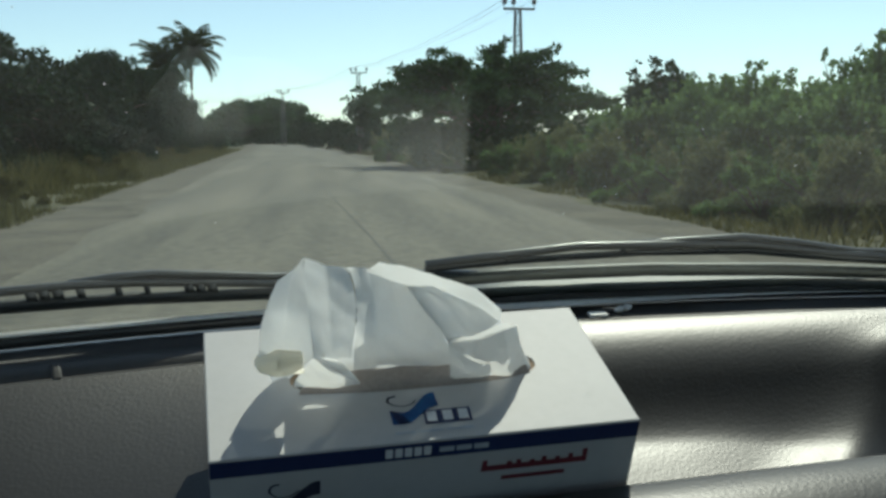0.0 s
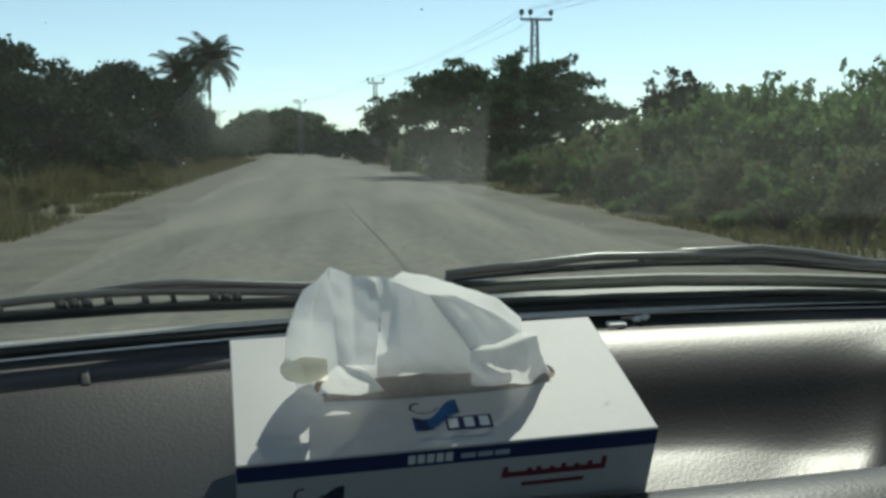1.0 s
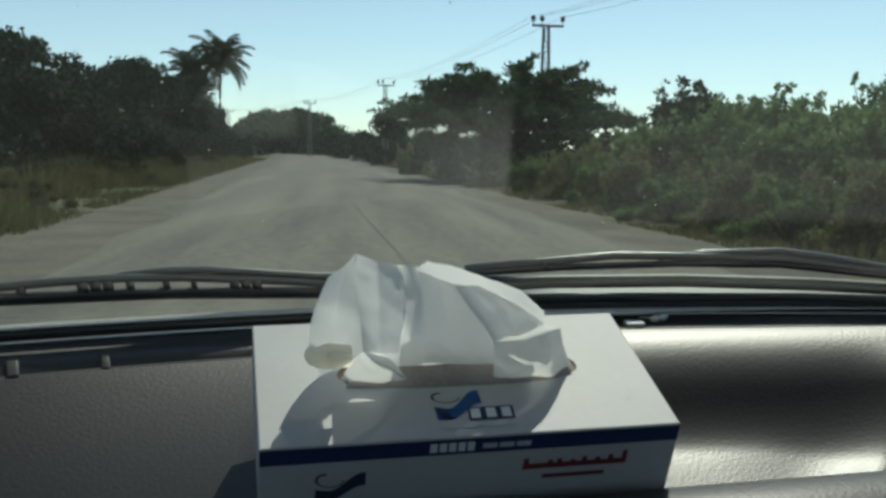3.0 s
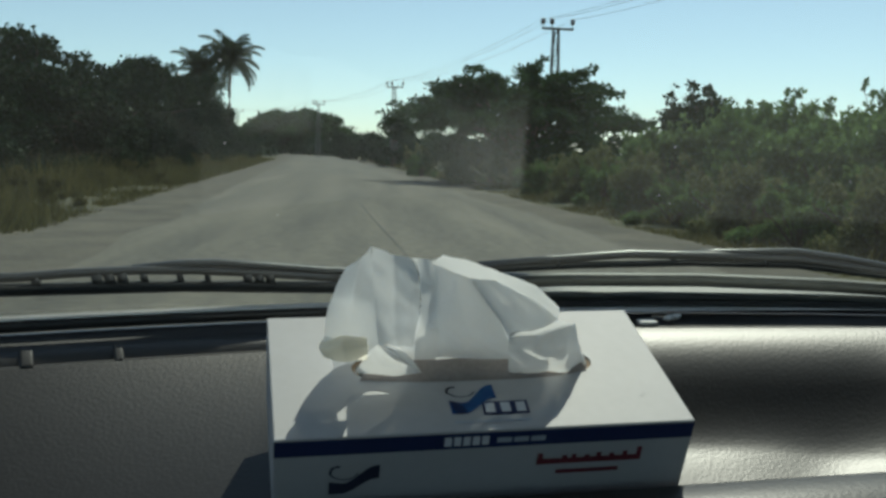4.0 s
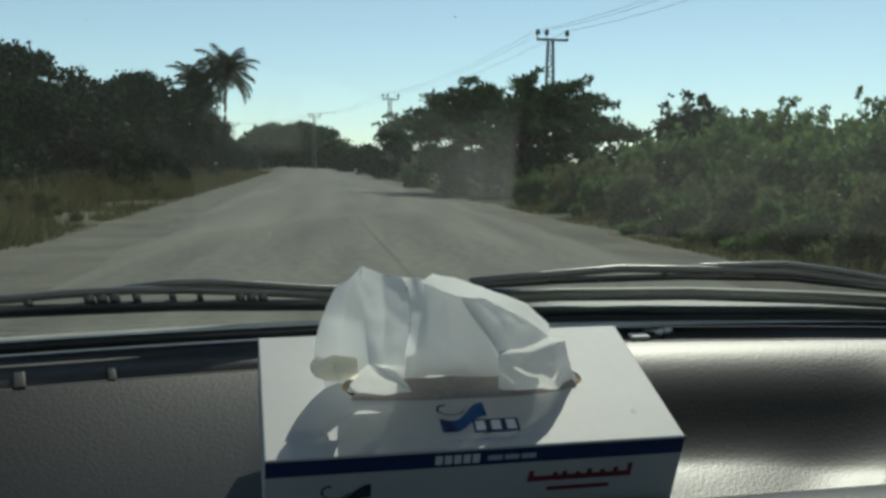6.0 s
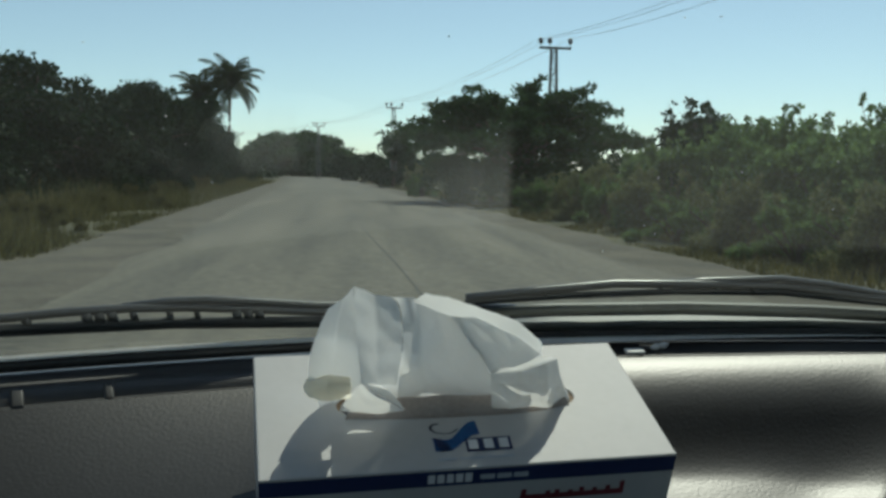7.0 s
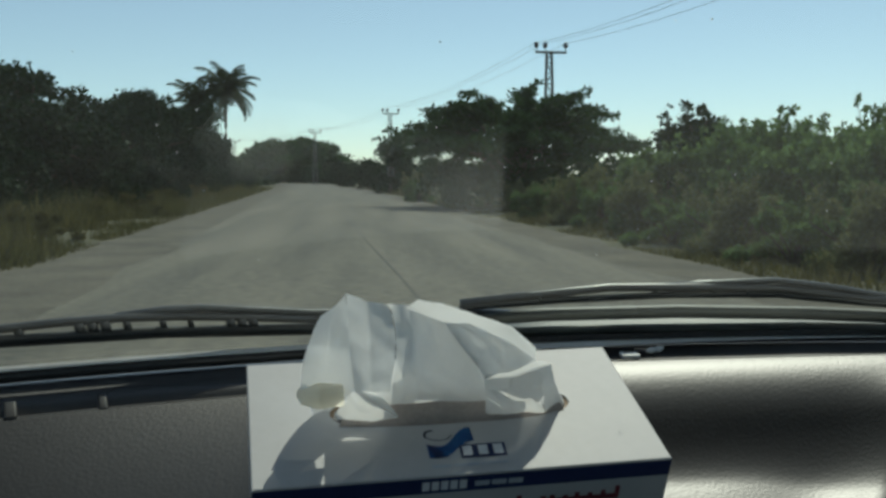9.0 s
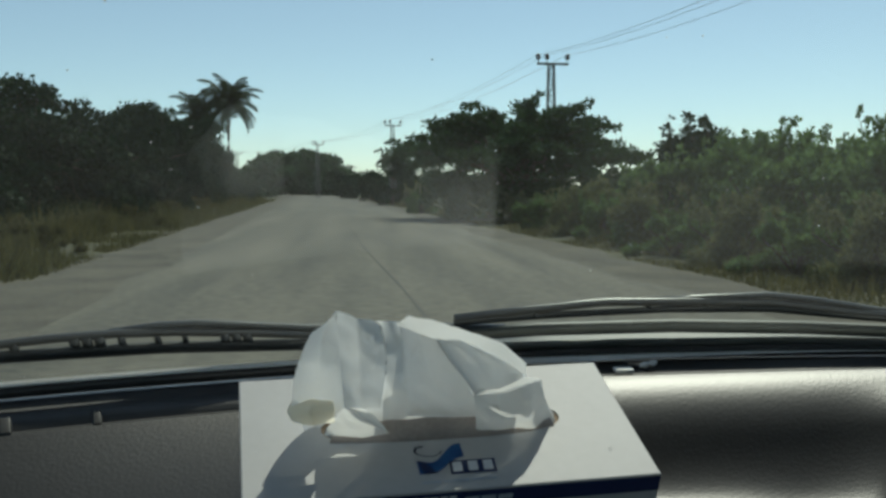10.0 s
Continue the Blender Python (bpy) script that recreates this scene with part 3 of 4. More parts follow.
far_spots = [(1.9, 80.0, 0.6, 0.86), (0.2, 104.0, 0.6, 0.62), (3.4, 92.0, 0.7, 0.8), (-2.6, 126.0, 0.8, 0.75), (-4.0, 150.0, 1.0, 0.85), (19.0, 62.0, 0.8, 0.55), (26.0, 60.0, 0.9, 0.6), (33.0, 66.0, 0.9, 0.65), (17.0, 48.0, 0.7, 0.55), (20.0, 40.0, 0.7, 0.62),
             (24.0, 84.0, 1.0, 0.7), (34.0, 90.0, 1.1, 0.75), (44.0, 84.0, 1.1, 0.8), (12.0, 110.0, 1.1, 0.8), (10.0, 140.0, 1.3, 0.9), (20.0, 130.0, 1.2, 0.9), (-21.5, 132.0, 1.0, 0.9), (-24.5, 150.0, 1.1, 1.0), (-32.0, 172.0, 1.3, 1.1)]
spread(far_kinds, far_spots, "distant trees")
place(acacia(41, 5.3, 10.8, "wide thorn tree with feathery arching boughs beside the road", 46000, 0.10), 6.5, 43.0, 20)
place(acacia(43, 9.6, 22.0, "large domed thorn tree at the far bend", 13000, 0.55), -15.6, 213, 60)
place(acacia(42, 6.2, 11.0, "flat-topped thorn tree behind the far bend", 14000, 0.30), -27.0, 224, 130)
foot_scrub = bush(29, 2.6, 5.0, 0.2, 3000, M_LEAF_DARK, "dark scrub at the foot of the far thorn tree", 2)
spread([foot_scrub], [(-28.0, 226, 1.2, 1.0), (-22.5, 221, 1.2, 1.1), (-18.5, 217, 1.2, 1.1), (-14.0, 209, 1.2, 1.1), (-10.0, 206, 1.2, 1.1), (-6.0, 203, 1.2, 1.1), (-6.0, 190, 1.2, 1.0), (-4.5, 176, 1.2, 1.0)], "scrub at the far bend")
place(palm(51, 10.7, 4.1, 30, "tall palm with a round head of drooping fronds"), -15.4, 110, 0)
place(palm(52, 9.6, 3.8, 26, "shorter palm standing among dark trees"), -18.9, 111, 70)
spread([bush(62, 0.7, 2.0, 0.03, 9000, M_GRASS, "low olive shrub in the verge grass", 3)], [(-7.2, 22.0, 1.0, 0.9), (-7.0, 17.6, 0.8, 0.75), (-8.1, 18.6, 1.0, 0.9), (-7.9, 15.0, 0.9, 0.7), (-8.8, 23.0, 1.2, 1.1), (-8.4, 29.5, 0.9, 0.9), (-7.6, 35.0, 0.8, 0.7), (-8.9, 39.0, 1.1, 1.1), (-9.4, 47.0, 1.1, 1.2), (-9.8, 60.0, 1.2, 1.3)], "low shrubs on the verge")

# farther back along the road
place(acacia(44, 6.4, 9.0, "tall dark thorn tree standing at the road"), 13.4, -75, 200)
flower = bush(63, 2.3, 3.2, 0.075, 11000, M_LEAF_BUSH, "green roadside bush dotted with white flowers", 12)
tagged(part_mesh("flowers", leaf_cloud("flowers", [(0, 0, 1.1, 1.35, 0.8), (0.5, 0.3, 1.5, 0.9, 0.9)], 420, 0.035, 64, shell=0.8, long=1.0), M_PETAL, flower, "small white flowers", smooth=False), kind="stuff")
spread([flower], [(14.6, -118, 1.0, 1.0), (16.4, -114, 1.1, 1.05), (15.6, -124, 0.9, 0.9), (-1.6, -120, 0.8, 0.6)], "flowering bushes")
place(bush(61, 1.15, 1.7, 0.022, 12000, M_LEAF_PALE, "round grey-green dry shrub on the verge", 0), -4.6, -32)
back_trees = [(-7.5, -48, 1.1, 0.95), (-7, -60, 1.1, 0.95), (-6.5, -74, 1.1, 1.0), (-6, -88, 1.2, 1.05), (-5, -104, 1.2, 1.1), (-4.5, -132, 1.1, 1.15), (19.5, -84, 1.0, 0.9), (18.5, -100, 1.1, 1.2), (22, -132, 1.0, 0.9)]
for i, (x, y, s, sz) in enumerate(back_trees):
    copy_thing(left_kinds[i % 3], Matrix.Translation((x, y, ground_z(x, y))) @ Matrix.Rotation(i * 1.7, 4, "Z") @ Matrix.Diagonal((s, s, sz, 1)))

# woods in the distance, too far to count
clumps = []
rr = random.Random(77)
for i in range(420):
    ang = rr.uniform(-75, 75)
    d = rr.uniform(150, 420)
    x, y = math.sin(radians(ang)) * d, math.cos(radians(ang)) * d
    if abs(x - road_x(min(y, 240))) < 9 and y < 240:
        continue
    r = rr.uniform(1.8, 3.4)
    clumps.append((x, y, r * 0.7, r, 0.8))
for i in range(90):
    x, y = rr.uniform(-60, 60), rr.uniform(285, 330)
    r = rr.uniform(2.5, 4.0)
    clumps.append((x, y, r * 0.8, r, 0.8))
for i in range(60):
    y = rr.uniform(120, 225)
    s = rr.choice((-1, 1))
    r = rr.uniform(1.2, 2.2)
    clumps.append((road_x(y) + s * rr.uniform(7.5, 16), y, r * 0.7, r, 0.8))
tagged(part_mesh("far_woods", leaf_cloud("far_woods", clumps, 110000, 0.45, 78), M_LEAF_DARK, smooth=False), "low dark green woods in the distance", "woods", kind="stuff")

# grass of the verges
g = np.random.default_rng(90)
N = 90000
gy = 6 + 110 * g.random(N) ** 1.7
side = g.random(N) < 0.78
off = np.where(side, -5.4 - np.abs(g.normal(size=N)) * 2.6, 4.9 + np.abs(g.normal(size=N)) * 0.9)
gx = off + np.array([road_x(y) for y in gy])
thick = np.array([noise.noise(Vector((a * 0.5, b * 0.35, 8))) for a, b in zip(gx, gy)])
keep = thick > -0.22
gx, gy, off, thick = gx[keep], gy[keep], off[keep], thick[keep]
N = len(gx)
gz = np.array([ground_z(a, b) for a, b in zip(gx, gy)])
hh = (0.05 + 0.50 * g.random(N) ** 1.7 * np.clip((np.abs(off) - 5.0) / 1.8, 0.15, 1.4)) * np.clip(1.0 + 1.6 * thick, 0.5, 1.8)
p = np.stack([gx, gy, gz - 0.02], 1)
lean = g.normal(size=(N, 3)) * 0.35
lean[:, 2] = 1
wd = np.stack([g.normal(size=N), g.normal(size=N), np.zeros(N)], 1)
wd /= np.linalg.norm(wd, axis=1)[:, None]
wd *= 0.018
v = np.stack([p - wd, p + wd, p + lean * hh[:, None]], 1).reshape(-1, 3)
tagged(part_mesh("grass", from_arrays("grass", v, np.arange(3 * N).reshape(-1, 3)), M_GRASS, smooth=False), "dry green grass on the road verge", "grass", kind="stuff")


# ---- power line ----
INSULATORS = (-0.73, -0.26, 0.82)    # places of the insulators along the crossarm


def lattice_pole(h, label):
    """A slender four-legged lattice pole with a crossarm and three insulators."""
    ob = new("utility_pole")
    b0, b1 = 0.30, 0.13
    for sx in (-1, 1):
        for sy in (-1, 1):
            bm = bmesh.new()
            add_tube(bm, [(sx * b0, sy * b0 * 0.7, -0.2), (sx * b1, sy * b1 * 0.7, h)], 0.045, 4)
            part("leg", bm, M_STEEL, ob, smooth=False)
    bm = bmesh.new()
    steps = 14
    for i in range(steps):
        z0, z1 = h * i / steps, h * (i + 1) / steps
        a, b = b0 + (b1 - b0) * i / steps, b0 + (b1 - b0) * (i + 1) / steps
        f = 1 if i % 2 else -1
        for s in (-1, 1):
            add_tube(bm, [(-a * f, s * a * 0.7, z0), (b * f, s * b * 0.7, z1)], 0.018, 4)
            add_tube(bm, [(s * a, -a * 0.7 * f, z0), (s * b, b * 0.7 * f, z1)], 0.018, 4)
            add_tube(bm, [(-b, s * b * 0.7, z1), (b, s * b * 0.7, z1)], 0.018, 4)
    part("bracing", bm, M_STEEL, ob, smooth=False)
    bm = bmesh.new()
    add_box(bm, (1.66, 0.10, 0.12), Matrix.Translation((0.04, -0.14, h - 0.05)), 0.01, 1)
    part("crossarm", bm, M_STEEL, ob, smooth=False)
    for x in INSULATORS:
        bm = bmesh.new()
        add_tube(bm, [(x, -0.16, h), (x, -0.16, h + 0.2)], 0.02, 6)
        add_tube(bm, [(x, -0.16, h + z) for z in (0.16, 0.2, 0.28, 0.30, 0.38, 0.42, 0.46)], [0.05, 0.12, 0.13, 0.10, 0.12, 0.09, 0.04], 10)
        part("insulator", bm, M_PORCELAIN, ob)
    return tagged(ob, label, "utility pole", "power line poles")


pole_spots = [(23.5, -84.0), (21.0, -50.0), (17.8, -18.0), (13.9, 16.0), (9.3, 50.0), (2.3, 98.0), (-7.3, 140.0), (-23.7, 180.0)]
POLE_H = 7.6
pole = lattice_pole(POLE_H, "grey steel lattice utility pole with crossarm and insulators")
for i, (x, y) in enumerate(pole_spots):
    m = Matrix.Translation((x, y, ground_z(x, y))) @ Matrix.Rotation(radians(7), 4, "Z")
    if i:
        copy_thing(pole, m)
    else:
        pole.matrix_basis = m
copy_thing(pole, Matrix.Translation((-4.5, -112.0, ground_z(-4.5, -112))) @ Matrix.Rotation(radians(9), 4, "Z"))
creeper = copy_thing(pole, Matrix.Translation((15.5, -96.0, ground_z(15.5, -96))) @ Matrix.Diagonal((1, 1, 0.8, 1)))
creeper["label"] = "lattice utility pole smothered in dark green creeper"
part_mesh("creeper", leaf_cloud("creeper", [(0.1 * math.sin(k), 0.1 * math.cos(k), 0.3 + 0.37 * k, 0.75 - 0.022 * k, 0.8) for k in range(19)], 6000, 0.09, 65), M_LEAF_DARK, creeper, "dark hanging creeper", smooth=False)
for ox in INSULATORS:
    bm = bmesh.new()
    for (x0, y0), (x1, y1) in zip(pole_spots, pole_spots[1:]):
        add_tube(bm, [(x0 + ox + (x1 - x0) * k / 10, y0 - 0.16 + (y1 - y0) * k / 10, POLE_H + 0.42 + ground_z(x0, y0) - 2.4 * (k / 10) * (1 - k / 10)) for k in range(11)], 0.009, 4)
    tagged(part("power_cable", bm, M_CABLE), "thin dark overhead cable strung between the poles", "cable", "overhead cables")


# ---- the car's cab ----
# The glass's foot bows forward in the middle of the car; x is across, y ahead.
CAR_X, HALF = 0.35, 0.80
FOOT_Z = 1.212
RAKE = (-0.375, 0.927)               # the way up along the glass, in y and z


def foot_y(x):
    return 0.85 - 0.35 * (x - CAR_X) ** 2


def on_glass(x, s, out=0.0):
    """A point s metres up the windscreen, lifted outwards."""
    return Vector((x, foot_y(x) + RAKE[0] * s + 0.927 * out, FOOT_Z + RAKE[1] * s + 0.375 * out))


ROLL = 0.110                         # radius of the rounded top of the dashboard


def dash_edge(x):
    """Where the vinyl ends below the glass: bowed at the near side, then straight across."""
    v = max(0.0, min(x, 0.55) - 0.22)
    return foot_y(min(x, 0.09)) - 0.035 - 0.007 * smooth01((0.05 - x) / 0.06) + 0.045 * max(0.0, min(x, 0.9) - 0.09) - 0.6 * v * v


def lip_y(x):
    """The inner edge of the raised lip along the front of the tray."""
    return 0.5195 + 0.1348 * (x + 0.0544)


def tray_z(x, y):
    return 1.0815 - 0.0461 * (x + 0.0544) + 0.4165 * (y - 0.5490)


BENDS = (0.0, 0.020, 0.045, 0.085, 0.120, 0.170)     # distances from the far edge where the shelf's slope changes


def shelf_z(x, y):
    """The shelf that carries the box: a slope that eases off and rises again to the edge at the glass."""
    edge = dash_edge(x)
    low = edge - BENDS[-1]

    def plane(v):
        return 1.1352 - 0.0461 * (x + 0.0523) + 0.4165 * (v - 0.5340)
    m = (1.203 - plane(low) - 0.0373) / 0.08
    slopes = (0.22, 0.32, 0.54, m, m, 0.4165)
    z = plane(min(y, low))
    for k in range(4, -1, -1):
        y0, y1 = edge - BENDS[k + 1], edge - BENDS[k]
        if y > y0:
            d = min(y, y1) - y0
            z += d * (slopes[k + 1] + (slopes[k] - slopes[k + 1]) * 0.5 * d / (y1 - y0))
    # beside the box the shelf starts lower and rolls over towards the cab
    d = edge - y
    beside = 1.1935 - 0.32 * d - 0.2 * d * d + 1.9 * min(0.0, x + 0.06) * d
    f = smooth01((-0.020 - x) / 0.04)
    return z * (1 - f) + beside * f


def dash_z(x, y):
    """The shelf at the near side drops into a deeper tray towards the middle of the car."""
    f = smooth01((x - 0.02) / 0.17)
    return shelf_z(x, y) * (1 - f) + hollow_z(x, y) * f if 0 < f < 1 else (hollow_z(x, y) if f else shelf_z(x, y))


def hollow_z(x, y):
    """The top rolls over in a wide curve and meets a tray that slopes back up to it."""
    turn = 0.208 + max(0.0, dash_edge(x) - y) / ROLL
    if turn < 0.78:
        roll = 1.204 - ROLL * (0.978 - math.sqrt(1 - turn * turn))
    else:
        roll = 1.204 - ROLL * (0.978 - 0.626) - (turn - 0.78) * ROLL * 1.246
    roll += 0.1 * max(0.0, min(x, 0.55) - 0.22) ** 2
    a = tray_z(x, y) - 1.3 * max(0.0, y - 0.665 - 0.05 * smooth01((x - 0.2) / 0.2)) ** 2 + 0.05 * max(0.0, min(x, 0.5) - 0.24) * smooth01((y - lip_y(x) - 0.004) / 0.05)
    k = 0.016 + 0.012 * smooth01((x - 0.30) / 0.12)
    h = max(0.0, k - abs(roll - a)) / k
    top = 1.206 + 0.1 * max(0.0, min(x, 0.55) - 0.22) ** 2 - 0.03 * max(0.0, dash_edge(x) - y)
    # rounded ridge that runs up the face, and the hollow beyond it
    v = (x - 0.395 - (y - 0.687)) / 1.414
    if v < 0:
        ridge = 3.2 * max(0.0, v + 0.05) ** 2
    elif v < 0.03:
        ridge = 0.0080 + 0.32 * v - 18 * v * v
    else:
        ridge = max(0.0014 - 0.76 * (v - 0.03), -0.05)
    ridge *= smooth01((dash_edge(x) - y - 0.02) / 0.05) * smooth01((y - lip_y(x) - 0.004) / 0.03)
    return min(max(roll, a) + h * h * k / 4 + ridge, top)


car = new("car")
xs = np.concatenate([np.arange(-0.44, 0.30, 0.02), np.arange(0.30, 0.62, 0.01), np.arange(0.62, 1.15, 0.03)])


def dash_point(i, j):
    x = float(xs[i])
    yl, ye = lip_y(x), dash_edge(x)
    zl = dash_z(x, yl + 0.003)
    lip = 1.1540 + 0.012 * max(0.0, x - 0.1)
    front = ((0.10, 0.70), (-0.04, 0.90), (-0.082, lip - 0.075), (-0.078, lip - 0.040), (-0.068, lip - 0.024), (-0.052, lip - 0.0125), (-0.030, lip - 0.0045), (-0.010, lip), (-0.003, lip - 0.002), (-0.0006, lip - 0.008), (0.0006, zl + 0.004))
    if j < len(front):
        return (x, yl + front[j][0], front[j][1])
    u = (j - len(front)) / 69
    y = yl + 0.003 + (ye - yl - 0.003) * u
    z = dash_z(x, y)
    if j == len(front) + 69:
        z -= 0.012
    return (x, y, z)


dashboard = part_mesh("dashboard", grid_mesh("dashboard", len(xs), 81, dash_point), M_DASH, car, "grey grained vinyl dashboard with a sloping face")


def band(name, rows, x0, x1, n, material, parent, label=""):
    """A strip across the car: rows of (offset from the glass's foot, height)."""
    return part_mesh(name, grid_mesh(name, n, len(rows), lambda i, j: (x0 + (x1 - x0) * i / (n - 1), foot_y(x0 + (x1 - x0) * i / (n - 1)) + rows[j][0], rows[j][1])), material, parent, label)


band("demister_trim", [(-0.0445, 1.150), (-0.0435, 1.184), (-0.039, 1.1955), (-0.034, 1.1985), (-0.030, 1.1995), (-0.024, 1.2000), (-0.019, 1.2010), (-0.015, 1.2045), (-0.009, 1.2065), (-0.003, 1.207), (0.001, 1.203), (0.004, 1.19)], -0.44, 1.14, 90, M_TRIM, dashboard, "black plastic demister strip under the glass")
# rubber bead along the foot of the glass
bm = bmesh.new()
add_tube(bm, [on_glass(x, 0.003, -0.004) for x in np.linspace(-0.44, 1.14, 80)], 0.0055, 8)
part("seal", bm, M_SEAL, car, "glossy black seal along the foot of the windscreen")
# pale strip added as the highlight along the glass's foot
part_mesh("sealant_line", grid_mesh("sealant_line", 70, 4, lambda i, j: on_glass(-0.44 + 0.98 * i / 69, 0.0095 - 0.006 * smooth01((-0.44 + 0.98 * i / 69) / 0.3) + (-0.0010, -0.0002, 0.0006, 0.0010)[j], (-0.0066, -0.0060, -0.0038, -0.0028)[j])), M_GLINT, car, "thin pale strip along the glass, a highlight put in as colour")
# pale ledge added below the seal as its painted highlight, thinner towards the far side
part_mesh("sealant_ledge", grid_mesh("sealant_ledge", 40, 3, lambda i, j: (lambda x, wd: (x, foot_y(x) - 0.0102 - (0.0, 0.6, 1.0)[j] * wd, 1.2128 - (0.0, 0.0008, 0.0030)[j] * wd / 0.0095))(-0.02 + 0.52 * i / 39, 0.0095 - 0.0080 * smooth01((i / 39 - 0.35) / 0.65))), M_GLINT, car, "pale ledge along the seal, a highlight put in as colour")
# ribs that part the demister slots, fins at the other side; fins pale as painted glints
for x, wd in ((-0.182, 0.007), (-0.239, 0.009)):
    bm = bmesh.new()
    add_box(bm, (wd, 0.016, 0.005), Matrix.Translation((x, foot_y(x) - 0.0395, 1.1945)) @ pose(0, 0, 0, 42, 0, 21), 0.002, 3)
    part("rib", bm, M_DASH_LIT, dashboard, "rib between the demister slots, its lit tone put into the grey")
for x, off, z, wd, turn in ((0.230, -0.046, 1.2060, 0.016, 3), (0.2505, -0.040, 1.2085, 0.006, -38), (0.2580, -0.037, 1.2090, 0.006, -38)):
    bm = bmesh.new()
    add_box(bm, (wd, 0.010, 0.003), Matrix.Translation((x, foot_y(x) + off, z)) @ pose(0, 0, 0, 8, 0, turn), 0.001, 2)
    part("fin", bm, M_FIN_GLINT, dashboard)
bm = bmesh.new()
add_tube(bm, [(0.240, foot_y(0.24) - 0.026, 1.206), (0.248, foot_y(0.248) - 0.032, 1.2065), (0.254, foot_y(0.254) - 0.040, 1.2045)], 0.0022, 6)
part("clip", bm, M_TRIM, dashboard)

# windscreen
NW = 60
windscreen = part_mesh("windscreen", grid_mesh("windscreen", NW, 12, lambda i, j: on_glass(-0.44 + 1.58 * i / (NW - 1), 0.635 * j / 11)), M_GLASS, car, "slightly dusty clear windscreen")
windscreen.visible_shadow = False
rr = random.Random(3)
bm = bmesh.new()
for i in range(40):
    x, s = rr.uniform(-0.34, 0.52), rr.uniform(0.07, 0.30)
    bmesh.ops.create_icosphere(bm, subdivisions=1, radius=rr.choice((0.0004, 0.0006, 0.0007, 0.0009)), matrix=Matrix.Translation(on_glass(x, s, 0.0004)) @ Matrix.Diagonal((1, rr.uniform(0.6, 1.6), 1, 1)))
part("dust_flecks", bm, M_FLECK, windscreen, "tiny white dust specks on the glass")


# wipers, parked along the foot of the glass
def blade_point(x, s, out):
    """Where something that stands off the glass must be for it to cover the height s."""
    return on_glass(x, s - 0.66 * out, out)


def wiper(name, arm, arm_r, frame_line, frame_r, rubber, rubber_r, claws):
    ob = new(name)
    ob.parent = car
    bm = bmesh.new()
    add_tube(bm, [blade_point(x, s, 0.012) for x, s in arm], [arm_r] * (len(arm) - 1) + [arm_r * 0.6], 8, 0.8)
    part("arm", bm, M_WIPER, ob)
    bm = bmesh.new()
    add_tube(bm, [blade_point(x, s, 0.008) for x, s in frame_line], frame_r, 8)
    for x, s0, s1, r in claws:
        add_tube(bm, [blade_point(x - 0.001, s0, 0.008), blade_point(x + 0.001, s1, 0.006)], r, 4)
    part("blade_frame", bm, M_WIPER, ob)
    bm = bmesh.new()
    add_tube(bm, [blade_point(x, s, 0.006) for x, s in rubber], rubber_r, 8)
    part("rubber", bm, M_RUBBER, ob)
    return ob


wiper("wiper", [(0.1646, 0.0292), (0.0519, 0.037), (-0.0364, 0.0399), (-0.0828, 0.0452), (-0.12, 0.0491), (-0.1475, 0.049), (-0.181, 0.0469)], 0.0040,
      [(-0.4245, 0.0456), (-0.2546, 0.041), (-0.2193, 0.0431), (-0.1762, 0.0439), (-0.136, 0.0424), (-0.0937, 0.0388), (-0.0207, 0.0317)], 0.0034,
      [(-0.4413, 0.037), (-0.2548, 0.0306), (-0.1454, 0.0289), (-0.0359, 0.0235), (0.0204, 0.0201)], 0.0048,
      [(-0.2422, 0.0417, 0.0313, 0.004), (-0.2033, 0.0425, 0.0307, 0.005), (-0.1949, 0.0425, 0.0307, 0.005), (-0.1865, 0.0426, 0.0307, 0.005), (-0.172, 0.0439, 0.0301, 0.004), (-0.1275, 0.0421, 0.0289, 0.003), (-0.147, 0.0426, 0.0292, 0.0035), (-0.0979, 0.0388, 0.027, 0.005), (-0.0895, 0.0381, 0.027, 0.005), (-0.0811, 0.0382, 0.027, 0.005), (-0.3157, 0.0428, 0.033, 0.008)])
wiper("wiper", [(0.8269, 0.0316), (0.6228, 0.0384), (0.4782, 0.0412), (0.4199, 0.052), (0.3727, 0.0582), (0.3056, 0.0561), (0.2526, 0.0544)], 0.0040,
      [(0.5757, 0.0286), (0.4563, 0.0385), (0.377, 0.0493), (0.2971, 0.052), (0.2208, 0.0533), (0.1517, 0.0475), (0.0885, 0.0417)], 0.0038,
      [(0.593, 0.0227), (0.4546, 0.0345), (0.3749, 0.0432), (0.2795, 0.0445), (0.1748, 0.0418), (0.0882, 0.0377)], 0.0030,
      [(0.4173, 0.0452, 0.0385, 0.004), (0.346, 0.0507, 0.0439, 0.0045), (0.315, 0.052, 0.0439, 0.004), (0.2625, 0.052, 0.0439, 0.0035), (0.157, 0.0479, 0.0411, 0.004), (0.1095, 0.0431, 0.0384, 0.0035)])
bm = bmesh.new()
add_tube(bm, [blade_point(x, s, 0.010) for x, s in ((0.0615, 0.0253), (0.1644, 0.0283), (0.2875, 0.028), (0.4092, 0.0241), (0.5689, 0.0163), (0.9112, 0.011))], 0.0062, 8)
part("wiper_link", bm, M_LINK, car, "dull grey wiper linkage across the cowl")
bm = bmesh.new()
add_tube(bm, [blade_point(x, s, 0.006) for x, s in ((0.0506, 0.0112), (0.2022, 0.0116), (0.4037, 0.0097), (0.9075, 0.0073))], 0.0042, 8)
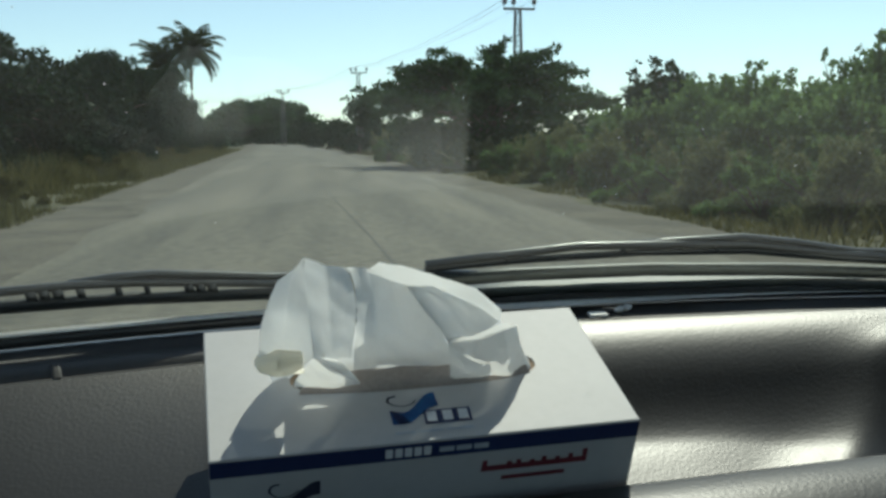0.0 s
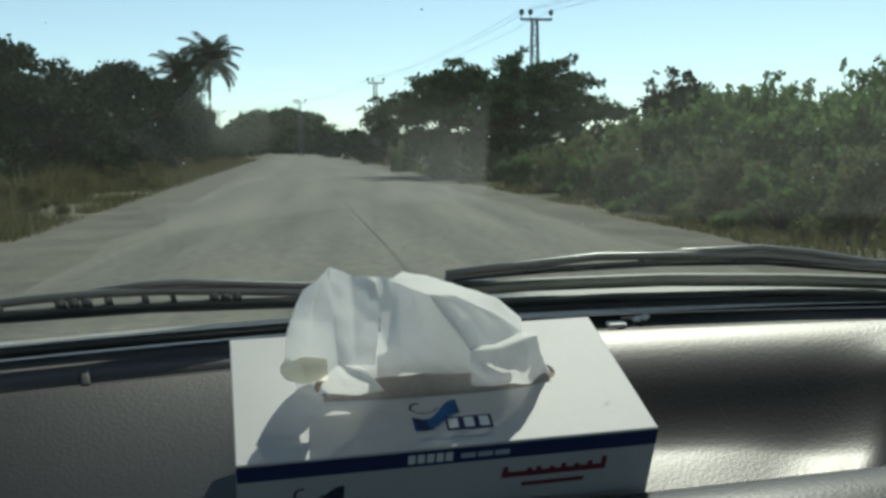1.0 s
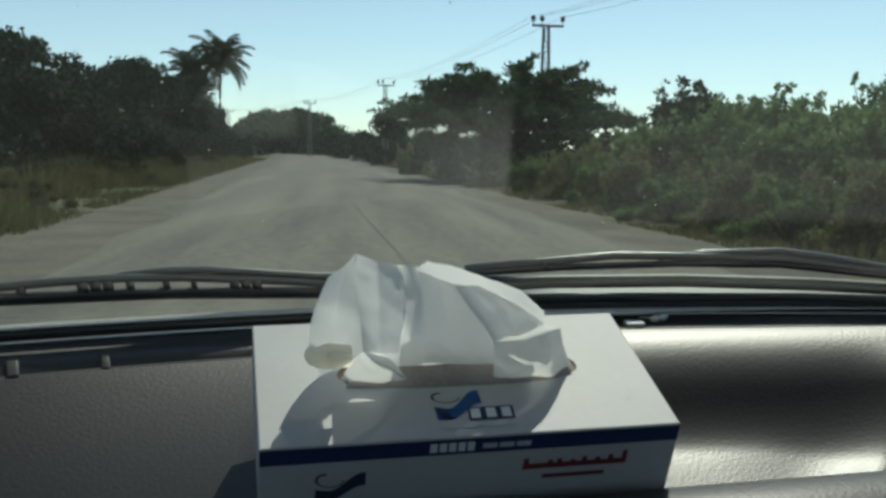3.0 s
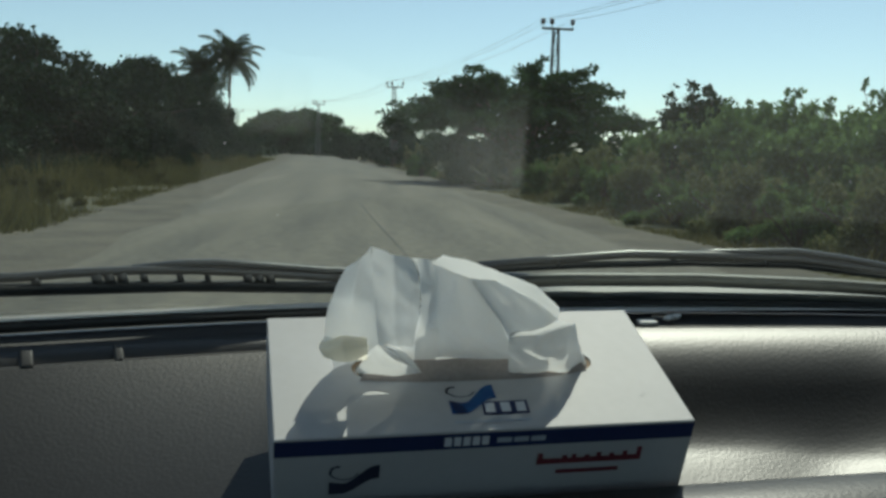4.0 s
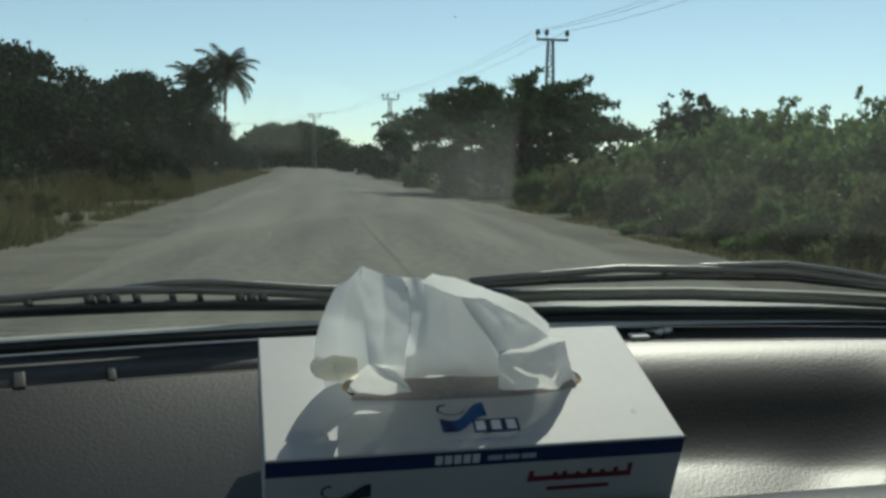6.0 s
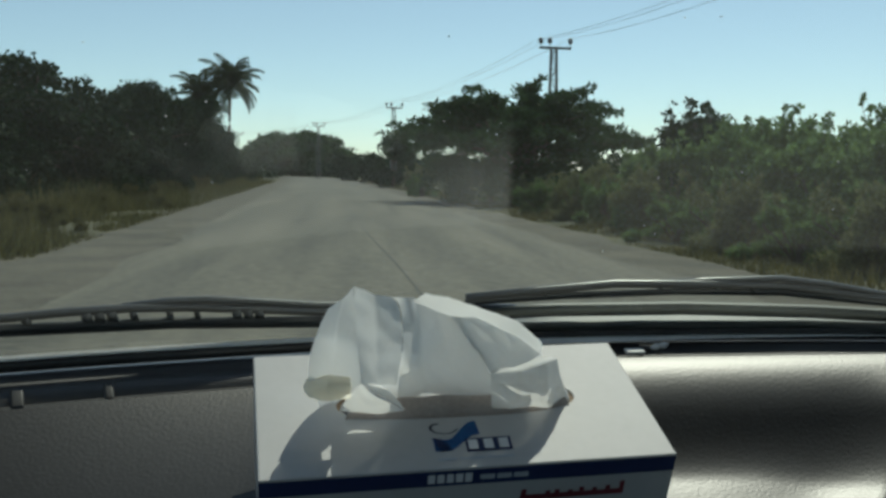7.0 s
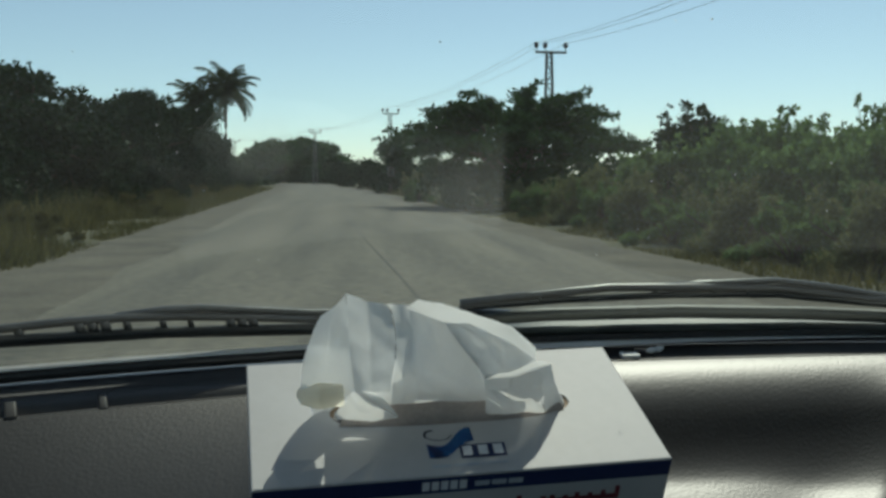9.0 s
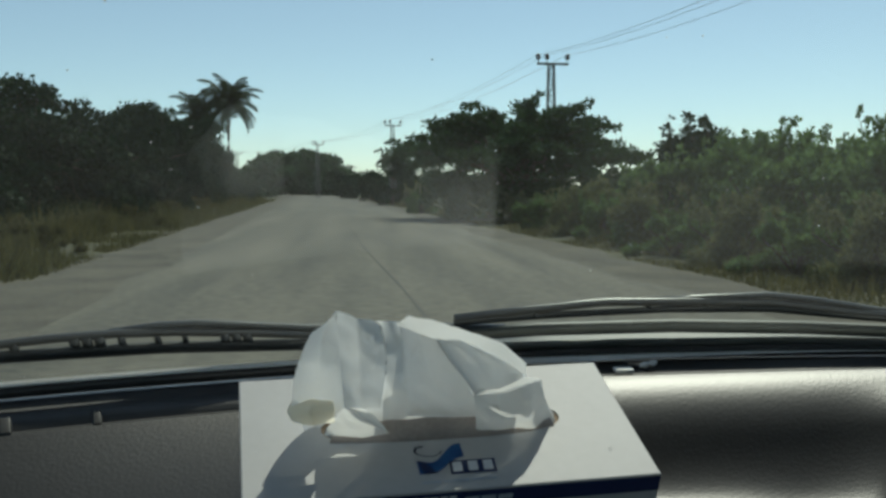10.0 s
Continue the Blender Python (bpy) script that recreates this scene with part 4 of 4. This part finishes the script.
part("cowl_bead", bm, M_LINK, car)

# black plastic scuttle that swells up towards the middle of the car
part_mesh("scuttle", grid_mesh("scuttle", 60, 5, lambda i, j: (lambda x: (x, foot_y(x) + (0.012, 0.04, 0.07, 0.095, 0.11)[j], 1.19 + (0.038 * smooth01((x - 0.02) / 0.16) - 0.012 * smooth01((x - 0.35) / 0.3)) * (0.55, 0.9, 1.0, 0.8, 0.0)[j] - (0.05 if j == 4 else 0.0)))(-0.40 + 1.5 * i / 59)), M_SCUTTLE, car, "weathered grey plastic scuttle panel outside the glass")

# plain shell, mostly unseen, that closes the cab and shapes the light inside
band("cowl", [(0.006, 1.200), (0.03, 1.188), (0.06, 1.165), (0.085, 1.10), (0.10, 0.80), (0.10, 0.30), (0.02, 0.30)], -0.46, 1.16, 50, M_PAINT, car, "silver-grey nose panel below the windscreen")


def roof_point(i, j, low):
    x = -0.46 + 1.62 * i / 40
    y0 = foot_y(x) + RAKE[0] * 0.622
    return (x, y0 + (-1.55 - y0) * j / 10, 1.772 + (0.0 if low else 0.03) + 0.035 * math.sin(math.pi * i / 40) * smooth01(j / 3))


part_mesh("headliner", grid_mesh("headliner", 41, 11, lambda i, j: roof_point(i, j, True)), M_LINER, car, "unseen light grey headliner, pale to bounce light")
part_mesh("roof", grid_mesh("roof", 41, 11, lambda i, j: roof_point(i, j, False)), M_PAINT, car)
for x in (-0.46, 1.16):
    bm = bmesh.new()
    add_tube(bm, [Vector((x, foot_y(x), 1.15)), Vector((x, foot_y(x) + RAKE[0] * 0.63, 1.785))], 0.028, 8)
    part("pillar", bm, M_CABIN, car)
    bm = bmesh.new()
    add_box(bm, (0.05, 2.15, 0.80), Matrix.Translation((x, -0.46, 0.76)), 0.015, 2)
    part("door_panel", bm, M_CABIN, car)
    # unseen pane, kept clear to let skylight into the cab
    part_mesh("side_window", grid_mesh("side_window", 2, 2, lambda i, j: (x, (-1.42, 0.55 - 0.22 * j)[i], 1.155 + 0.62 * j)), M_TINT, car, "unseen side window, lightly tinted, added to let light in")
    bm = bmesh.new()
    add_box(bm, (0.05, 0.12, 0.66), Matrix.Translation((x, -1.48, 1.47)), 0.015, 2)
    part("rear_pillar", bm, M_CABIN, car)
bm = bmesh.new()
add_box(bm, (1.66, 2.45, 0.06), Matrix.Translation((CAR_X, -0.33, 0.36)), 0.01, 1)
part("floor_pan", bm, M_CARPET, car, "unseen floor carpet, dark to keep its reflection off the glass")
bm = bmesh.new()
add_box(bm, (1.66, 0.05, 0.80), Matrix.Translation((CAR_X, -1.57, 0.76)), 0.015, 2)
part("back_panel", bm, M_CABIN, car)
# unseen opening added so that skylight reaches the box's front
part_mesh("rear_window", grid_mesh("rear_window", 2, 2, lambda i, j: (CAR_X - 0.81 + 1.62 * i, -1.57, 1.155 + 0.63 * j)), M_TINT, car, "unseen rear window, lightly tinted, added to let light in")
for x in (-0.40, 1.10):
    for y in (0.45, -1.15):
        bm = bmesh.new()
        bmesh.ops.create_cone(bm, cap_ends=True, segments=28, radius1=0.285, radius2=0.285, depth=0.16, matrix=Matrix.Translation((x, y, 0.318)) @ Matrix.Rotation(math.pi / 2, 4, "Y"))
        part("wheel", bm, M_TYRE, car)
tagged(car, "small van cab with grey dashboard, wipers and windscreen", "car")

# ---- tissue box on the dashboard ----
BOX = pose(-0.0523, 0.5108, 1.1909, 22.720, -0.619, 7.557)
BW, BD, BH = 0.24, 0.12, 0.06
box = new("tissue_box")
box.matrix_basis = BOX @ Matrix.Translation((0, 0, -BH))


def in_box(v):
    return (v[0], v[1], v[2] + BH)


SLOT = (0.122, 0.0625, 0.0745, 0.0165)          # middle and half-sizes of the opening


def slot_ring(k, n=64, grow=1.0):
    a = 2 * math.pi * k / n
    c, s = math.cos(a), math.sin(a)
    e = 0.62
    return (SLOT[0] + SLOT[2] * grow * math.copysign(abs(c) ** e, c), SLOT[1] + SLOT[3] * grow * math.copysign(abs(s) ** 0.85, s))


bm = bmesh.new()
n = 64
inner = [bm.verts.new((*slot_ring(k), BH)) for k in range(n)]
inner_low = [bm.verts.new((*slot_ring(k), BH - 0.0012)) for k in range(n)]
outer = []
for k in range(n):
    x, y = slot_ring(k)
    dx, dy = x - SLOT[0], y - SLOT[1]
    t = min(((BW - SLOT[0]) if dx > 0 else SLOT[0]) / max(abs(dx), 1e-6), ((BD - SLOT[1]) if dy > 0 else SLOT[1]) / max(abs(dy), 1e-6))
    outer.append([SLOT[0] + dx * t, SLOT[1] + dy * t])
for cx, cy in ((0, 0), (BW, 0), (BW, BD), (0, BD)):
    k = min(range(n), key=lambda q: (outer[q][0] - cx) ** 2 + (outer[q][1] - cy) ** 2)
    outer[k] = [cx, cy]
rim = [bm.verts.new((*p, BH)) for p in outer]
foot = [bm.verts.new((*p, 0.0)) for p in outer]
for k in range(n):
    q = (k + 1) % n
    bm.faces.new((inner[k], rim[k], rim[q], inner[q]))
    bm.faces.new((rim[k], foot[k], foot[q], rim[q]))
    bm.faces.new((inner_low[k], inner[k], inner[q], inner_low[q]))
bm.faces.new(foot[::-1])
bmesh.ops.recalc_face_normals(bm, faces=bm.faces[:])
bmesh.ops.remove_doubles(bm, verts=bm.verts[:], dist=0.00001)
sharp = [ed for ed in bm.edges if len(ed.link_faces) == 2 and ed.calc_face_angle(0.0) > 1.0 and all(v.co.z > BH - 0.0001 for v in ed.verts) and all(min(v.co.x, BW - v.co.x, v.co.y, BD - v.co.y) < 0.0001 for v in ed.verts)]
bmesh.ops.bevel(bm, geom=sharp, offset=0.0010, segments=2, affect="EDGES", profile=0.6)
carton = part("carton", bm, M_CARD, box, "white coated card carton with printed front", smooth=False)
bm = bmesh.new()
ring_a = [bm.verts.new((*slot_ring(k, n, 1.0), BH - 0.0010)) for k in range(n)]
ring_b = [bm.verts.new((*slot_ring(k, n, 0.965), BH - 0.0016)) for k in range(n)]
for k in range(n):
    q = (k + 1) % n
    bm.faces.new((ring_a[k], ring_a[q], ring_b[q], ring_b[k]))
part("slot_edge", bm, M_CARD_EDGE, box, "torn brown card edge of the opening")


def print_poly(name, pts, material, face, label="", parent=None):
    """Flat print, a hair proud of the card: face 'top' takes x, y; 'front' takes x, z."""
    bm = bmesh.new()
    if face == "top":
        vs = [bm.verts.new((a, b, BH + 0.0003)) for a, b in pts]
    else:
        vs = [bm.verts.new((a, -0.0003 if material is M_NAVY else -0.0006, BH + b)) for a, b in pts]
    f = bm.faces.new(vs)
    f.normal_update()
    if (face == "top" and f.normal.z < 0) or (face == "front" and f.normal.y > 0):
        f.normal_flip()
    return part(name, bm, material, parent or box, label, smooth=False)


def rect(a0, b0, a1, b1, slant=0.0):
    return [(a0, b0), (a1, b0), (a1 + slant, b1), (a0 + slant, b1)]


def curve_band(pts_top, pts_low):
    return pts_top + pts_low[::-1]


def arc(cx, cy, r, a0, a1, wide, squash=1.0, n=12):
    out = [(cx + r * math.cos(radians(a0 + (a1 - a0) * i / n)), cy + squash * r * math.sin(radians(a0 + (a1 - a0) * i / n))) for i in range(n + 1)]
    r2 = r - wide
    return out + [(cx + r2 * math.cos(radians(a0 + (a1 - a0) * i / n)), cy + squash * r2 * math.sin(radians(a0 + (a1 - a0) * i / n))) for i in range(n, -1, -1)]


def sail(x, y, w, h):
    """A blue wave that sweeps up into a sail."""
    lo, hi = [], []
    for i in range(17):
        u = i / 16
        s = smooth01((u - 0.25) / 0.7)
        lo.append((x + w * u, y + h * (0.02 + 0.50 * s)))
        hi.append((x + w * u, y + h * (0.47 + 0.53 * s - 0.10 * math.sin(math.pi * u) * (1 - s))))
    return lo + hi[::-1]


def emblem(x, y, w, h, face, blue):
    print_poly("emblem_wave", sail(x, y, w, h), blue, face, "blue printed wave emblem")
    print_poly("emblem_arc", arc(x + w * 0.30, y + h * 0.83, w * 0.30, 150, 345, w * 0.035, 0.75), M_INK, face)
    print_poly("emblem_arc", arc(x + w * 0.16, y + h * 0.80, w * 0.17, 70, 205, w * 0.05, 1.0), M_INK, face)


emblem(0.0995, 0.0145, 0.0285, 0.0265, "top", M_BLUE)
print_poly("emblem_shade", [(0.0995, 0.0275), (0.104, 0.026), (0.110, 0.0155), (0.1025, 0.0148)], M_NAVY, "top")
print_poly("letter_ground", rect(0.1175, 0.0132, 0.1445, 0.0252, 0.0008), M_NAVY, "top", "navy panel behind the printed letters")
for x in (0.1190, 0.1282, 0.1372):
    bm = bmesh.new()
    for b in (rect(x, 0.0150, x + 0.0056, 0.0236, 0.0006),):
        vs = [bm.verts.new((a, c, BH + 0.0006)) for a, c in b]
        bm.faces.new(vs)
    part("letter_bar", bm, M_WHITE_INK, box, smooth=False)
for a0, a1 in ((0.0995, 0.1105), (0.1120, 0.1265), (0.1280, 0.1435)):
    print_poly("caption_bar", rect(a0, 0.0068, a1, 0.0086), M_GREY_INK, "top")
print_poly("blue_band", rect(0.0002, -0.0118, BW - 0.0002, -0.0013), M_NAVY, "front", "navy printed band along the front edge")
for k in range(5):
    print_poly("letter_bar", rect(0.0926 + 0.0053 * k, -0.0096, 0.0967 + 0.0053 * k, -0.0034), M_WHITE_INK, "front")
for k in range(3):
    print_poly("caption_bar", rect(0.1225 + 0.0098 * k, -0.0085, 0.1310 + 0.0098 * k, -0.0050), M_GREY_INK, "front")
print_poly("red_script_bar", rect(0.1476, -0.0262, 0.2105, -0.0222), M_RED, "front", "red printed line of script")
for x, hgt in ((0.148, 0.004), (0.1625, 0.002), (0.168, 0.0025), (0.176, 0.0015), (0.183, 0.003), (0.191, 0.002), (0.199, 0.003), (0.2075, 0.0055)):
    print_poly("red_script_stroke", rect(x, -0.0224, x + 0.0030, -0.0222 + hgt), M_RED, "front")
print_poly("red_caption_bar", rect(0.160, -0.0335, 0.198, -0.0305), M_RED, "front")
emblem(0.0301, -0.0395, 0.0276, 0.0195, "front", M_INK)

# the tissue that stands out of the opening: separate layers for one folded sheet, placed to fit the camera's view; each
# layer is given by columns of foot, middle and top
def sheet(name, cols, parent, label="", rows=26, step=11, seed=0.0, crumple=0.75):
    out = []
    for k in range((len(cols) - 1) * step + 1):
        q = min(k // step, len(cols) - 2)
        f = k / step - q
        foot, mid, top = [Vector(a).lerp(Vector(b), f) for a, b in zip(cols[q], cols[q + 1])]
        ctrl = mid * 2 - foot * 0.5 - top * 0.5
        out.append([tuple(foot * (1 - w) ** 2 + ctrl * (2 * w * (1 - w)) + top * w * w) for w in [r / (rows - 1) for r in range(rows)]])
    arr = np.array(out)
    sm = arr.copy()
    sm[1:-1] = 0.8 * arr[1:-1] + 0.1 * (arr[2:] + arr[:-2])
    arr = sm
    for i in range(arr.shape[0]):
        for j in range(arr.shape[1]):
            q = Vector(arr[i, j]) + Vector((seed, 0, 0))
            arr[i, j] += (np.array(noise.noise_vector(q * 45)) * 0.0010 + np.array(noise.noise_vector(q * 170)) * 0.0003) * crumple
            # sharp creases along which the paper is bent
            n1, n2 = noise.noise(q * 34 + Vector((q.z * 30, 0, 5))), noise.noise(q * 75 + Vector((0, q.x * 40, 9)))
            arr[i, j][1] += (0.0052 * abs(n1) + 0.0022 * abs(n2) - 0.0016) * crumple
    return part_mesh(name, grid_mesh(name, arr.shape[0], arr.shape[1], lambda i, j: in_box(arr[i, j])), M_TISSUE, parent, label)


tissue = sheet("tissue", [((0.0840, 0.0620, 0.0014), (0.0839, 0.0585, 0.0557), (0.0787, 0.0660, 0.0721)),
            ((0.1019, 0.0700, -0.0074), (0.0981, 0.0670, 0.0329), (0.0932, 0.0740, 0.0664)),
            ((0.1270, 0.0680, -0.0051), (0.1157, 0.0640, 0.0280), (0.1045, 0.0680, 0.0631)),
            ((0.1520, 0.0600, -0.0060), (0.1300, 0.0545, 0.0390), (0.1125, 0.0600, 0.0621))], box, "crumpled white paper tissue pulled up from the opening", seed=0.0)
sheet("fold", [((0.0301, 0.0500, 0.0189), (0.0320, 0.0600, 0.0400), (0.0421, 0.0700, 0.0627)),
            ((0.0445, 0.0440, 0.0164), (0.0443, 0.0530, 0.0460), (0.0496, 0.0660, 0.0724)),
            ((0.0586, 0.0360, 0.0352), (0.0569, 0.0580, 0.0590), (0.0560, 0.0690, 0.0790))], tissue, seed=3.0)
sheet("fold", [((0.0586, 0.0360, 0.0352), (0.0569, 0.0580, 0.0590), (0.0560, 0.0690, 0.0790)),
            ((0.0686, 0.0420, 0.0290), (0.0683, 0.0500, 0.0547), (0.0668, 0.0610, 0.0775)),
            ((0.0807, 0.0500, 0.0229), (0.0838, 0.0580, 0.0560), (0.0786, 0.0655, 0.0724))], tissue, seed=6.0)
sheet("fold", [((0.0476, 0.0460, 0.0076), (0.0525, 0.0430, 0.0207), (0.0586, 0.0360, 0.0352)),
            ((0.0703, 0.0440, 0.0060), (0.0691, 0.0400, 0.0159), (0.0701, 0.0340, 0.0262)),
            ((0.0847, 0.0430, 0.0080), (0.0846, 0.0420, 0.0091), (0.0845, 0.0410, 0.0103))], tissue, seed=9.0)
sheet("fold", [((0.0589, 0.0360, 0.0348), (0.0641, 0.0400, 0.0312), (0.0690, 0.0440, 0.0276)),
            ((0.0706, 0.0340, 0.0261), (0.0730, 0.0380, 0.0252), (0.0757, 0.0440, 0.0229)),
            ((0.0845, 0.0410, 0.0103), (0.0847, 0.0420, 0.0097), (0.0851, 0.0430, 0.0092))], tissue, seed=12.0)
sheet("fold", [((0.1371, 0.0480, 0.0295), (0.1244, 0.0530, 0.0485), (0.1125, 0.0600, 0.0621)),
            ((0.1537, 0.0560, 0.0250), (0.1440, 0.0610, 0.0412), (0.1289, 0.0650, 0.0571)),
            ((0.1713, 0.0640, 0.0310), (0.1652, 0.0660, 0.0352), (0.1543, 0.0680, 0.0426))], tissue, seed=15.0)
sheet("fold", [((0.1120, 0.0605, 0.0613), (0.1138, 0.0615, 0.0610), (0.1166, 0.0640, 0.0589)),
            ((0.1236, 0.0530, 0.0479), (0.1251, 0.0540, 0.0479), (0.1270, 0.0565, 0.0470)),
            ((0.1367, 0.0475, 0.0286), (0.1376, 0.0485, 0.0289), (0.1388, 0.0510, 0.0288))], tissue, seed=18.0)
sheet("fold", [((0.0912, 0.0720, 0.0665), (0.0957, 0.0780, 0.0655), (0.1008, 0.0840, 0.0638)),
            ((0.1121, 0.0600, 0.0622), (0.1139, 0.0730, 0.0606), (0.1152, 0.0850, 0.0605)),
            ((0.1289, 0.0650, 0.0571), (0.1314, 0.0750, 0.0554), (0.1343, 0.0860, 0.0529)),
            ((0.1547, 0.0680, 0.0426), (0.1572, 0.0770, 0.0421), (0.1613, 0.0860, 0.0412)),
            ((0.1713, 0.0650, 0.0301), (0.1754, 0.0740, 0.0280), (0.1783, 0.0830, 0.0269))], tissue, seed=21.0)
sheet("fold", [((0.1405, 0.0500, 0.0006), (0.1374, 0.0450, 0.0170), (0.1365, 0.0460, 0.0304)),
            ((0.1573, 0.0500, -0.0014), (0.1510, 0.0410, 0.0212), (0.1490, 0.0430, 0.0339)),
            ((0.1771, 0.0530, -0.0040), (0.1723, 0.0440, 0.0202), (0.1678, 0.0470, 0.0358)),
            ((0.1964, 0.0620, -0.0063), (0.1845, 0.0530, 0.0155), (0.1798, 0.0560, 0.0323)),
            ((0.2008, 0.0700, -0.0086), (0.1854, 0.0660, 0.0120), (0.1820, 0.0660, 0.0218))], tissue, seed=24.0)
sheet("fold", [((0.1355, 0.0450, 0.0307), (0.1370, 0.0480, 0.0303), (0.1388, 0.0520, 0.0296)),
            ((0.1488, 0.0420, 0.0338), (0.1503, 0.0460, 0.0331), (0.1530, 0.0520, 0.0306)),
            ((0.1675, 0.0460, 0.0356), (0.1691, 0.0520, 0.0341), (0.1709, 0.0600, 0.0309)),
            ((0.1798, 0.0550, 0.0325), (0.1803, 0.0600, 0.0296), (0.1804, 0.0660, 0.0262))], tissue, seed=27.0)
# pocket with the glow of sunlight painted in as cream
sheet("fold", [((0.0298, 0.0460, 0.0194), (0.0270, 0.0500, 0.0241), (0.0311, 0.0600, 0.0231)),
            ((0.0407, 0.0400, 0.0210), (0.0388, 0.0340, 0.0352), (0.0412, 0.0460, 0.0331)),
            ((0.0533, 0.0420, 0.0204), (0.0526, 0.0370, 0.0328), (0.0531, 0.0460, 0.0335))], tissue, "tissue pocket, the sun's glow put into its cream colour", seed=30.0).data.materials[0] = M_TISSUE_LIT
# hidden layers added behind the folds to dim them and stop sunlight leaking through
sheet("shade_layer", [((0.0980, 0.0720, 0.0040), (0.0994, 0.0840, 0.0269), (0.1008, 0.0840, 0.0638)),
            ((0.1180, 0.0730, 0.0040), (0.1166, 0.0840, 0.0252), (0.1152, 0.0850, 0.0605)),
            ((0.1400, 0.0740, 0.0040), (0.1371, 0.0840, 0.0215), (0.1343, 0.0860, 0.0529)),
            ((0.1650, 0.0730, 0.0040), (0.1632, 0.0840, 0.0156), (0.1613, 0.0860, 0.0412)),
            ((0.1880, 0.0700, 0.0040), (0.1831, 0.0840, 0.0084), (0.1783, 0.0830, 0.0269))], tissue, seed=51.0)
sheet("shade_layer", [((0.044, 0.062, -0.008), (0.034, 0.066, 0.012), (0.035, 0.070, 0.040)), ((0.056, 0.072, -0.012), (0.053, 0.074, 0.012), (0.050, 0.074, 0.046)), ((0.070, 0.072, -0.012), (0.070, 0.075, 0.008), (0.070, 0.074, 0.026)), ((0.098, 0.072, -0.012), (0.098, 0.075, 0.008), (0.098, 0.074, 0.030))], tissue, seed=64.0)
# fold that fills the opening, its shade painted in as tan
sheet("tuck", [((0.050, 0.0480, -0.004), (0.052, 0.0500, 0.001), (0.056, 0.0560, 0.005)), ((0.085, 0.0475, -0.006), (0.085, 0.0490, 0.001), (0.086, 0.0580, 0.008)),
            ((0.120, 0.0472, -0.006), (0.120, 0.0490, 0.002), (0.120, 0.0580, 0.007)), ((0.160, 0.0475, -0.006), (0.160, 0.0490, 0.001), (0.158, 0.0580, 0.006)),
            ((0.192, 0.0500, -0.006), (0.190, 0.0530, 0.001), (0.186, 0.0600, 0.005))], tissue, "fold of tissue inside the opening, its warm shade put into a tan colour", seed=80.0, crumple=0.6).data.materials[0] = M_TISSUE_SHADE
sheet("inner_layer", [((0.050, 0.046, -0.026), (0.050, 0.060, -0.022), (0.050, 0.078, -0.026)), ((0.120, 0.045, -0.026), (0.120, 0.060, -0.022), (0.120, 0.079, -0.026)),
            ((0.194, 0.046, -0.026), (0.194, 0.060, -0.022), (0.194, 0.078, -0.026))], tissue, seed=70.0)
tagged(box, "white card tissue box with blue print and tissue", "tissue box")
